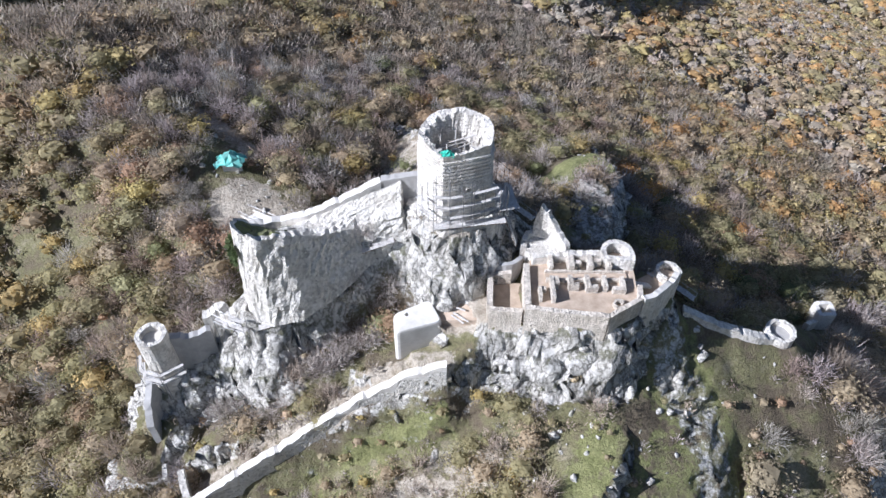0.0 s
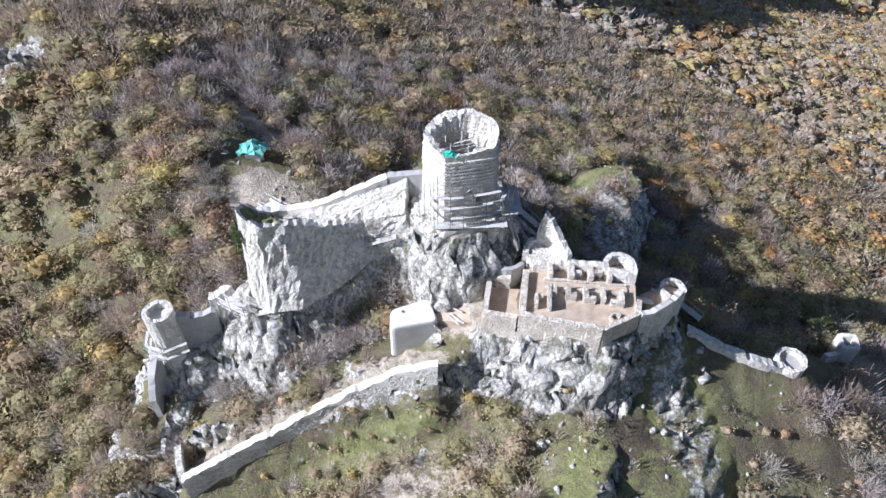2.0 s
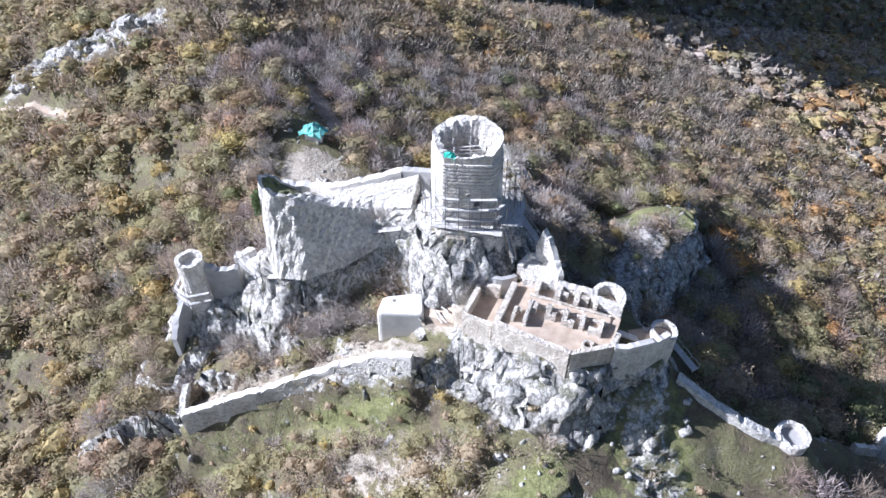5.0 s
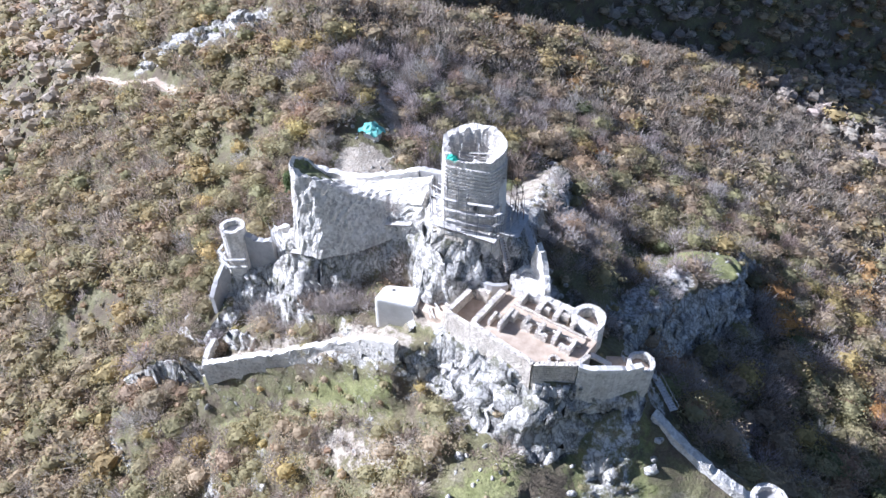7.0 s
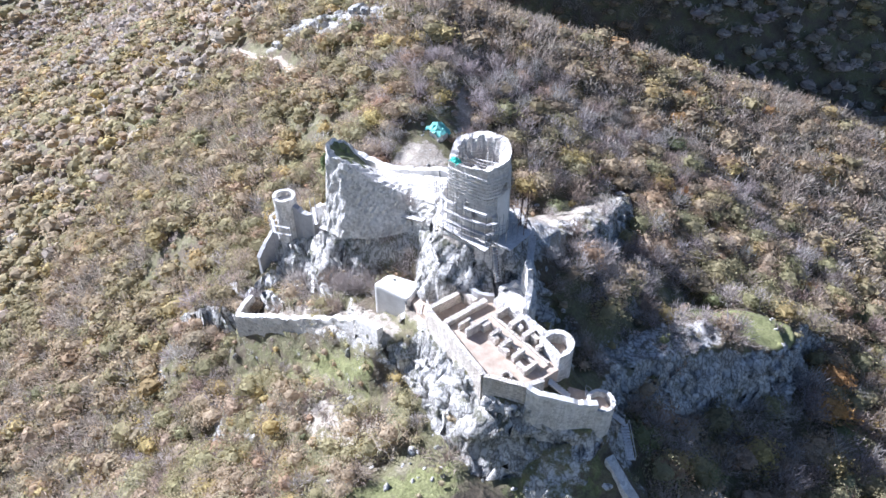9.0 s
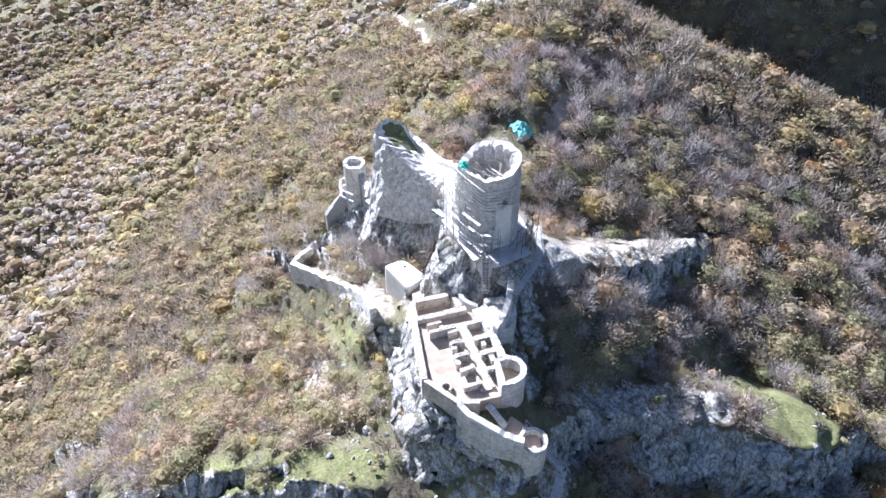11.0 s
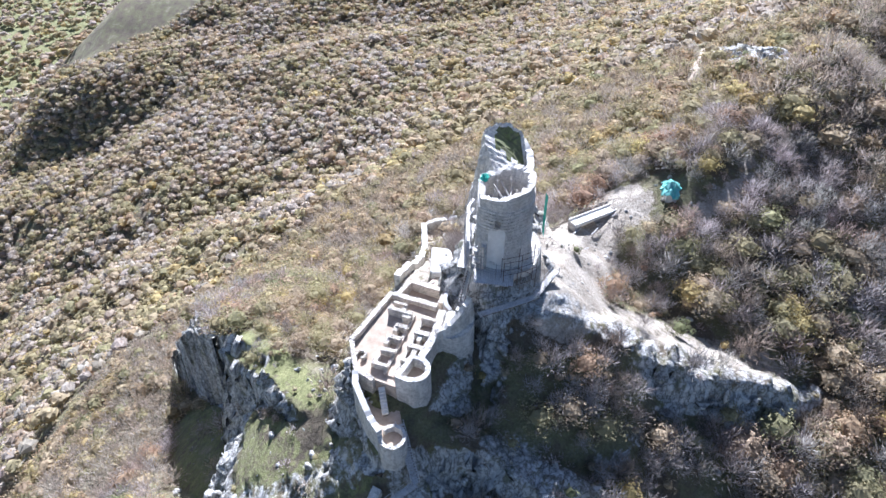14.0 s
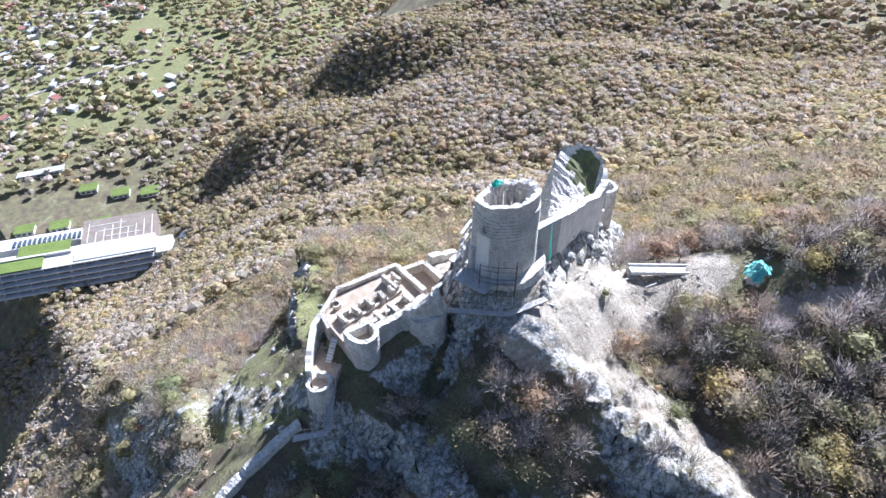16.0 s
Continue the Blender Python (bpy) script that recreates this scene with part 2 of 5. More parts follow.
def wall_strip(path, thick, bottom, ragged=0.25, step=0.7, seed=0, batter=0.0, close=False, lump=0.06):
    """A wall along path, a list of (x, y, top), down to bottom (a height or a function of x, y), with a broken, uneven top."""
    rng = random.Random(seed)
    pts = []
    n = len(path) if close else len(path) - 1
    for i in range(n):
        a, b = Vector(path[i]), Vector(path[(i + 1) % len(path)])
        k = max(1, round((b - a).xy.length / step))
        pts += [a.lerp(b, j / k) for j in range(k)]
    if not close:
        pts.append(Vector(path[-1]))
    m = len(pts)
    levels = 5
    vs, fs = [], []
    for i, p in enumerate(pts):
        q0 = pts[i - 1] if i or close else pts[0]
        q1 = pts[(i + 1) % m] if i < m - 1 or close else pts[-1]
        d = (q1 - q0).xy.normalized()
        s = Vector((-d.y, d.x, 0)) * thick / 2
        low = bottom(p.x, p.y) if callable(bottom) else bottom
        cut = rng.uniform(-ragged, ragged) + (-ragged * 2 if rng.random() < 0.12 else 0)
        for side in (1, -1):
            top = p.z + cut * (1 if side > 0 else 0.8) + rng.uniform(-0.05, 0.05)
            for l in range(levels):
                f = l / (levels - 1)
                w = 1 + batter * (1 - f)
                j = 0 if l == levels - 1 else lump
                vs.append((p.x + side * s.x * w + rng.uniform(-j, j), p.y + side * s.y * w + rng.uniform(-j, j), low + (top - low) * f))
    L = levels
    for i in range(m if close else m - 1):
        a, b = i * 2 * L, ((i + 1) % m) * 2 * L
        for l in range(L - 1):
            fs.append((a + l, a + l + 1, b + l + 1, b + l))
            fs.append((a + L + l, b + L + l, b + L + l + 1, a + L + l + 1))
        fs.append((a + L - 1, a + 2 * L - 1, b + 2 * L - 1, b + L - 1))
    if not close:
        for a, flip in ((0, False), ((m - 1) * 2 * L, True)):
            for l in range(L - 1):
                q = (a + l, a + L + l, a + L + l + 1, a + l + 1)
                fs.append(q[::-1] if flip else q)
    return vs, fs


def arc(cx, cy, r, a0, a1, top, n=14, ry=None):
    return [(cx + r * math.cos(radians(a0 + (a1 - a0) * k / n)), cy + (ry or r) * math.sin(radians(a0 + (a1 - a0) * k / n)), top) for k in range(n + 1)]


def slab(points, z0, z1):
    """A flat prism on a plan outline (counter-clockwise)."""
    n = len(points)
    zz = lambda z, p: z(p[0], p[1]) if callable(z) else z
    vs = [(p[0], p[1], zz(z0, p)) for p in points] + [(p[0], p[1], zz(z1, p)) for p in points]
    return vs, [tuple(range(n - 1, -1, -1)), tuple(range(n, 2 * n))] + [(k, (k + 1) % n, n + (k + 1) % n, n + k) for k in range(n)]


# ---- the land ----
def lattice(i, j, seed):
    h = (i * 374761393 + j * 668265263 + seed * 974634777) & 0x7FFFFFFF
    h = ((h ^ (h >> 13)) * 1274126177) & 0x7FFFFFFF
    return ((h ^ (h >> 16)) & 0xFFFF) / 65535.0


def vnoise(x, y, size, seed=0):
    """Smooth noise of the given size in metres, -1 to 1, over arrays."""
    x, y = np.asarray(x, float) / size, np.asarray(y, float) / size
    i, j = np.floor(x).astype(np.int64), np.floor(y).astype(np.int64)
    u, v = x - i, y - j
    u, v = u * u * (3 - 2 * u), v * v * (3 - 2 * v)
    g = lambda a, b: lattice(a, b, seed)
    return 2 * ((g(i, j) * (1 - u) + g(i + 1, j) * u) * (1 - v) + (g(i, j + 1) * (1 - u) + g(i + 1, j + 1) * u) * v) - 1


def fractal(x, y, size, octaves=4, seed=0):
    return sum(vnoise(x, y, size / 2 ** k, seed + k) / 1.9 ** k for k in range(octaves))


def smax(a, b, k):
    h = np.clip(0.5 + 0.5 * (a - b) / k, 0, 1)
    return b + (a - b) * h + k * h * (1 - h)


def smin(a, b, k):
    return -smax(-a, -b, k)


def crest(x, y, nodes, left, right, depth=1e3, foot=0.6, reach=16, bend=0.05):
    """A ridge along nodes (x, y, height, half-width): it falls with the slopes left and right of its course down to depth, then gently."""
    best = np.full(np.shape(x), -1e4)
    for (ax, ay, az, aw), (bx, by, bz, bw) in zip(nodes, nodes[1:]):
        dx, dy = bx - ax, by - ay
        t = np.clip(((x - ax) * dx + (y - ay) * dy) / (dx * dx + dy * dy), 0, 1)
        px, py = x - ax - t * dx, y - ay - t * dy
        d = np.maximum(np.hypot(px, py) - (aw + (bw - aw) * t), 0)
        s = np.where(dx * py - dy * px > 0, left, right)
        fall = np.where(s * d < depth, s * d, depth + foot * (d - depth / s)) + bend * np.maximum(d - reach, 0) ** 2
        best = np.maximum(best, az + (bz - az) * t - fall)
    return best


SPINE = [(-49, 66, 9, 3), (-40, 69, 14, 3), (-28, 72, 24.5, 5), (-20, 75.5, 31, 3.5), (-12, 77.4, 34.5, 2), (-6, 78.4, 35.5, 3), (2, 79, 37.6, 7), (8, 80, 36, 3)]
COURT = [(2, 68, 24.3, 4), (9, 68, 27.3, 4.5), (18, 68, 29.3, 6), (24.5, 67.5, 29.3, 6), (29, 69.5, 28.5, 3.6), (35, 71, 25.5, 2.2)]
COURT_NORTH = [(12, 76, 30.5, 1.5), (20, 74, 29.5, 2), (28, 73.6, 28, 1.2), (34, 73, 26.8, 2)]
TERRACE = [(-8, 64, 18, 4.5), (-1, 63, 21, 4), (6, 66, 25, 2)]
LOWER = [(0, 60.6, 22, 1.6), (-5, 61, 19.8, 2), (-20, 58.4, 10, 2), (-42, 50, -2.5, 1.5)]
NORTH_RIB = [(8, 86, 33.5, 2.5), (4, 98, 27.8, 2.5), (1.5, 109, 23, 2), (-1.5, 119, 19.3, 1.6), (-5, 130, 14.5, 1.5), (-9, 138, 10, 1.5)]
SADDLE = [(3, 85, 35, 4), (-12, 85, 28, 4), (-26, 88, 22, 2.5), (-38, 96, 18.5, 3), (-44, 106, 17.5, 5)]
EAST_RIB = [(31, 77, 25, 1.5), (28, 88, 20.5, 1.6), (29, 98, 17.8, 2.5), (32, 111, 13.8, 4), (36, 126, 7.5, 5), (38, 133, 4.5, 3)]
EAST_WALL = [(36, 72, 25, 2), (41, 72, 20, 1.5), (50, 71.5, 15.5, 1.5), (60, 72.5, 11.5, 3), (72, 82, 1, 1.5), (84, 94, -13, 2.5)]
SPUR_HEAD = [(14, 56, 12.3, 3), (24, 53, 14.6, 3.5)]
SPUR = [(25, 52, 14.6, 4), (20.5, 43, 12.6, 3.5), (16.5, 34.5, 7, 3), (10, 24, -2, 3.5), (-1, 15.5, -8.5, 2.5), (-7, 10, -15, 2)]
SCRUB_HOLLOW = [(-20, 46), (-10, 43.5), (-1, 43)]
GULLY = [(37, 47), (34, 38), (29, 26), (19, 10), (4, -4)]
KNOLL = [(36, 66, 17, 2), (42, 58, 9.5, 3), (44, 50, 4, 2), (46, 42, -6, 2)]
WEST_CRAG = [(-50, 62, 5, 4), (-53, 57, -1.5, 4)]
OUTCROP = [(-142, 115, 14, 2), (-128, 118.5, 21, 3), (-113, 121.5, 28, 3), (-100, 125, 34.5, 2.5)]


def land(x, y):
    """Height of the ground."""
    x, y = np.asarray(x, float), np.asarray(y, float)
    u, v = x / 100, y / 100
    uc, vc = np.maximum(u, -4.6), np.maximum(v, -4.6)
    south = -41.5 + 13.2 * uc + 77.8 * v - 0.5 * uc * uc + 12 * uc * vc + 2 * vc * vc
    south = south - 22 * np.exp(-((x + 60) / 110) ** 2) * np.clip((-y - 180) / 110, 0, 1)
    south = south + fractal(x, y, 90, 3, 5) * np.clip((60 - y) / 120, 0, 1) * 7 + vnoise(x + 0.35 * y, y * 0.35, 70, 31) * np.clip((20 - y) / 120, 0, 1) * 10
    plain = -318 - 0.02 * np.clip(-y - 480, 0, 2000) + vnoise(x, y, 160, 9) * 3
    south = smax(south, plain, 14)
    north = 30 - 0.33 * x - 0.17 * y + fractal(x, y, 60, 3, 2) * 1.8
    z = smin(north, south, 9)
    z = z - 0.85 * np.clip(x - 62, 0, 110) * np.clip((92 - y) / 30, 0, 1)
    z = z - 1.2 * np.clip(x - 52, 0, 14) * np.clip((64 - y) / 12, 0, 1)
    # the valley and the mountain to the north-west
    s = -0.813 * (x + 88) + 0.582 * (y - 147)
    a = 0.582 * (x + 88) + 0.813 * (y - 147)
    rise = np.where(s < 30, -1.2 * np.clip(s, 0, 30), -36 + 1.35 * np.clip(s - 30, 0, 95))
    m = np.clip((a + 45) / 60, 0, 1)
    m = m * m * (3 - 2 * m) * np.clip((s + 5) / 15, 0, 1)
    z = z + m * (rise + fractal(x, y, 80, 3, 12) * 8 * np.clip(s / 60, 0, 1))
    z = smax(z, crest(x, y, OUTCROP, 1.6, 1.1, 18), 2)
    z = smax(z, crest(x, y, SADDLE, 1.0, 0.8), 2.5)
    z = smax(z, crest(x, y, NORTH_RIB, 0.65, 1.7, 12, 0.35), 1)
    z = smax(z, crest(x, y, EAST_RIB, 0.7, 2.2, 14, 0.5), 1.2)
    z = smax(z, crest(x, y, EAST_WALL, 1.3, 0.85, 14, 0.7), 1.2)
    z = smax(z, crest(x, y, KNOLL, 2.2, 0.8, 14, 0.6), 1.2)
    z = z - 15 * soft(segment_distance(x, y, GULLY), 9, 12)
    z = smax(z, crest(x, y, SPUR_HEAD, 1.5, 1.4), 0.8)
    z = smax(z, crest(x, y, SPUR, 5.0, 0.55, 34, 0.65, 20, 0.012), 0.8)
    z = z - 6.5 * soft(segment_distance(x, y, SCRUB_HOLLOW), 6, 13)
    z = smax(z, crest(x, y, WEST_CRAG, 1.6, 1.6, 13, 0.6), 0.8)
    z = smax(z, crest(x, y, LOWER, 2.3, 0.4, 14, 0.6), 0.8)
    z = smax(z, crest(x, y, TERRACE, 1.5, 2.3), 1)
    z = smax(z, crest(x, y, COURT, 1.6, 2.9, 13, 0.6), 0.6)
    z = smax(z, crest(x, y, COURT_NORTH, 1.5, 1.5, 12, 0.6), 0.8)
    z = smax(z, crest(x, y, SPINE, 1.6, 3.2), 1)
    return z


def land_at(x, y):
    return float(land(np.array([x]), np.array([y]))[0])


def steepness(x, y, e=1.0):
    return np.hypot(land(x + e, y) - land(x - e, y), land(x, y + e) - land(x, y - e)) / (2 * e)


def segment_distance(x, y, nodes):
    best = np.full(np.shape(x), 1e4)
    for a, b in zip(nodes, nodes[1:]):
        dx, dy = b[0] - a[0], b[1] - a[1]
        t = np.clip(((x - a[0]) * dx + (y - a[1]) * dy) / (dx * dx + dy * dy), 0, 1)
        best = np.minimum(best, np.hypot(x - a[0] - t * dx, y - a[1] - t * dy))
    return best


def soft(d, r, w):
    return np.clip((r + w / 2 - d) / w, 0, 1)


def covers(x, y):
    """Shares of rock, lush grass and bare earth on the ground, each 0 to 1."""
    near = soft(np.hypot(x - 8, y - 85), 130, 60)
    st = steepness(x, y, 1.2)
    rock = np.clip((st - 1.0) / 0.8, 0, 1) * near
    rock = np.maximum(rock, 0.55 * soft(segment_distance(x, y, NORTH_RIB), 3.6, 4))
    rock = np.maximum(rock, 0.6 * soft(segment_distance(x, y, EAST_RIB[1:4]), 4, 3))
    rock = np.maximum(rock, 0.8 * soft(segment_distance(x, y, OUTCROP), 6, 4))
    rock = np.maximum(rock, 0.62 * soft(segment_distance(x, y, SPINE), 6, 4))
    rock = np.maximum(rock, 0.5 * soft(segment_distance(x, y, KNOLL), 5, 4))
    lush = soft(segment_distance(x, y, [(29, 123), (38, 131)]), 6.5, 3)
    lush = np.maximum(lush, 0.66 * soft(segment_distance(x, y, SPUR[:-2]), 4.5, 6))
    lush = np.maximum(lush, 0.7 * soft(segment_distance(x, y, [(-16, 53.5), (-6, 55), (0, 56)]), 1.6, 2.5))
    lush = np.maximum(lush, 0.55 * soft(segment_distance(x, y, KNOLL), 8, 5))
    lush = np.maximum(lush, 0.62 * soft(segment_distance(x, y, [(2, 96), (-1, 108), (-4, 122)]), 3.4, 3))
    lush = np.maximum(lush, 0.5 * soft(segment_distance(x, y, GULLY), 10, 6))
    lush = np.maximum(lush, 0.62 * soft(-y, 560, -260) * (y < -250))
    bare = 0.85 * soft(segment_distance(x, y, SADDLE[:4]), 7, 5)
    bare = np.maximum(bare, soft(segment_distance(x, y, [(2, 89), (-12, 88), (-24, 89)]), 9, 4))
    bare = np.maximum(bare, 0.62 * soft(segment_distance(x, y, [(0, 92), (-4, 104), (-7, 116), (-10, 128)]), 6.5, 4))
    bare = np.maximum(bare, 0.9 * soft(segment_distance(x, y, [(0, 69), (6, 69)]), 5, 2))
    bare = np.maximum(bare, 0.6 * soft(segment_distance(x, y, [(-8, 47), (2, 49), (12, 49)]), 5, 8))
    bare = np.maximum(bare, 0.75 * soft(segment_distance(x, y, [(-176, 110), (-160, 109.4), (-146, 107), (-130, 107.5), (-114, 105)]), 1.2, 1.6))
    bare = np.maximum(bare, 0.6 * soft(segment_distance(x, y, LOWER), 3, 2.5))
    bare = np.maximum(bare, 0.7 * soft(segment_distance(x, y, [(-62, 118), (-52, 122), (-40, 112)]), 3, 4))
    bare = np.maximum(bare, 0.7 * soft(np.hypot(x + 480, (y + 650) * 1.5), 34, 14))
    rock = rock * (1 - 0.7 * soft(segment_distance(x, y, [(-42, 45), (-20, 52), (2, 54)]), 5, 4))
    lush = np.maximum(lush, 0.45 * soft(segment_distance(x, y, [(-36, 46), (-20, 51), (0, 54)]), 4, 4))
    rock = rock * (1 - 0.75 * soft(segment_distance(x, y, [(-20, 63), (-14, 67), (-9, 70)]), 4, 3))
    return rock, np.minimum(lush, 1 - rock), bare


def spread(lo, hi, step, reach, growth):
    mid = list(np.arange(lo, hi + step / 2, step))
    out, s = [], step
    p = 0.0
    while p < reach:
        s *= growth
        p += s
        out.append(p)
    return np.array([lo - q for q in reversed(out)] + mid + [hi + q for q in out])


def build_ground():
    gx, gy = spread(-60, 66, 0.54, 4200, 1.075), spread(10, 140, 0.54, 4200, 1.075)
    x, y = np.meshgrid(gx, gy)
    z = land(x, y)
    rock, lush, bare = covers(x, y)
    # broken rock faces, pushed in and out as well as up
    amp = np.clip(rock * 1.3, 0, 1)
    ridged = 1 - 2 * np.abs(vnoise(x, y, 3.4, 40))
    z = z + amp * (fractal(x, y, 7, 4, 41) * 1.1 + ridged * 0.7) + (1 - amp) * fractal(x, y, 5, 3, 50) * 0.25
    block = np.round(vnoise(x + y * 0.4, y, 2.6, 43) * 2.5) / 2.5
    z = z + amp * block * 0.7
    # horizontal beds: steep risers and narrow ledges
    bed = 2.3 + 0.5 * vnoise(x, y, 16, 44)
    f = z / bed - np.floor(z / bed)
    z = z + amp * 0.7 * bed * (np.clip((f - 0.5) * 2.4 + 0.5, 0, 1) - f)
    fx, fy = fractal(x + 3.1 * z, y - 2.3 * z, 4.5, 3, 60), fractal(x - 2.7 * z, y + 3.3 * z, 4.5, 3, 70)
    cleft = np.exp(-(vnoise(x, y, 4.6, 48) / 0.1) ** 2) + 0.7 * np.exp(-(vnoise(x, y, 2.7, 49) / 0.1) ** 2)
    z = z - amp * np.clip(rock - 0.45, 0, 0.5) * 4.2 * cleft
    x, y = x + amp * fx * 1.35, y + amp * fy * 1.35
    n, m = x.shape[1], x.shape[0]
    co = np.stack([x, y, z], -1).reshape(-1, 3)
    i = np.arange(m * n).reshape(m, n)
    quads = np.stack([i[:-1, :-1], i[:-1, 1:], i[1:, 1:], i[1:, :-1]], -1).reshape(-1, 4)
    me = bpy.data.meshes.new("ground")
    fill_mesh(me, co, quads)
    me.materials.append(GROUND)
    c = me.color_attributes.new("cover", "FLOAT_COLOR", "POINT")
    c.data.foreach_set("color", np.stack([rock, lush, bare, np.ones_like(rock)], -1).reshape(-1).astype(np.float32))
    tagged(new("ground", me), "grassy limestone hillside with pale crags and bare earth", "ground", kind="structure")


def fill_mesh(me, co, faces, smooth=False):
    """Loads big arrays of points and equal-sided faces into a mesh."""
    k = faces.shape[1]
    me.vertices.add(len(co))
    me.vertices.foreach_set("co", np.asarray(co, np.float32).reshape(-1))
    me.loops.add(faces.size)
    me.loops.foreach_set("vertex_index", faces.reshape(-1).astype(np.int32))
    me.polygons.add(len(faces))
    me.polygons.foreach_set("loop_start", np.arange(0, faces.size, k, dtype=np.int32))
    if smooth:
        me.polygons.foreach_set("use_smooth", np.ones(len(faces), bool))
    me.update(calc_edges=True)


build_ground()

# ---- woods ----
rng = np.random.default_rng(7)


def bare_tree(n, r, thick):
    """Twigs of a leafless tree of unit size: slender upright triangles that fan out of the middle."""
    a, e = r.uniform(0, math.tau, n), r.uniform(0.15, 1.45, n)
    base = np.stack([np.cos(a) * np.cos(e), np.sin(a) * np.cos(e), np.sin(e)], -1)
    start = base * r.uniform(0.1, 0.98, (n, 1)) ** 0.8 * [0.5, 0.5, 0.72] + [0, 0, 0.18]
    way = base * [0.55, 0.55, 0.8] + [0, 0, 0.28] + r.normal(0, 0.3, (n, 3))
    end = start + way * r.uniform(0.12, 0.3, (n, 1))
    side = np.cross(end - start, r.normal(0, 1, (n, 3)))
    side /= np.linalg.norm(side, axis=1, keepdims=True)
    w = r.uniform(0.6, 1.4, (n, 1)) * thick
    return np.stack([start - side * w, start + side * w, end], 1)


def leafy_tree(n, r, size):
    """Leaf clumps of a tree of unit size, thicker on the shell of an uneven crown."""
    a, c = r.uniform(0, math.tau, n), r.uniform(-0.35, 1, n)
    s = np.sqrt(1 - c * c)
    lobes = 1 + 0.16 * np.sin(3 * a + r.uniform(0, 6)) + 0.12 * np.sin(5 * a + 4 * c + r.uniform(0, 6))
    rad = r.uniform(0.6, 1.06, n) * lobes
    p = np.stack([np.cos(a) * s * 0.52 * rad, np.sin(a) * s * 0.52 * rad, 0.55 + 0.42 * c * rad], -1)
    out = np.stack([np.cos(a) * s, np.sin(a) * s, c * 1.1], -1) + r.normal(0, 0.5, (n, 3))
    out /= np.linalg.norm(out, axis=1, keepdims=True)
    d1 = np.cross(out, r.normal(0, 1, (n, 3)))
    d1 /= np.linalg.norm(d1, axis=1, keepdims=True)
    d2 = np.cross(out, d1)
    w = r.uniform(0.55, 1.25, (n, 1)) * size
    return np.stack([p - d1 * w, p + d2 * w * 0.8, p + d1 * w - d2 * w * 0.5], 1)


def body(r, size, sides=6):
    """The dense inside of a leafy crown: a lumpy dome."""
    rows = []
    for e, k in ((-0.35, 0.8), (0.25, 1.0), (0.85, 0.72)):
        a = np.arange(sides) * math.tau / sides + r.uniform(0, 1)
        q = r.uniform(0.78, 1.15, sides) * size
        rows.append(np.stack([np.cos(a) * k * 0.52 * q, np.sin(a) * k * 0.52 * q, 0.52 + 0.42 * e * q + r.uniform(-0.04, 0.04, sides)], -1))
    top = np.array([r.uniform(-0.05, 0.05), r.uniform(-0.05, 0.05), 0.55 + 0.44 * size])
    out = []
    for lo, hi in zip(rows, rows[1:]):
        for k in range(sides):
            n = (k + 1) % sides
            out += [[lo[k], lo[n], hi[k]], [lo[n], hi[n], hi[k]]]
    out += [[rows[-1][k], rows[-1][(k + 1) % sides], top] for k in range(sides)]
    return np.array(out)


def stem(r):
    """A thin forked trunk of unit height, three sides a limb."""
    out = []
    for a, b, w in (((0, 0, -0.15), (0.02, 0.01, 0.4), 0.022), ((0.02, 0.01, 0.35), (0.17, 0.06, 0.72), 0.014), ((0.02, 0.01, 0.3), (-0.14, -0.08, 0.7), 0.014)):
        for k in range(3):
            p, q = k * math.tau / 3, (k + 1) * math.tau / 3
            o1, o2 = np.array([math.cos(p), math.sin(p), 0]) * w, np.array([math.cos(q), math.sin(q), 0]) * w
            out.append([np.array(a) + o1, np.array(a) + o2, np.array(b)])
    return np.array(out)


PALETTE = {"grey": (0.47, 0.42, 0.385), "brown": (0.42, 0.345, 0.285), "olive": (0.36, 0.32, 0.18), "yellow": (0.48, 0.38, 0.17),
           "tan": (0.45, 0.36, 0.245), "rust": (0.41, 0.29, 0.19), "green": (0.24, 0.25, 0.13), "orange": (0.56, 0.32, 0.13)}


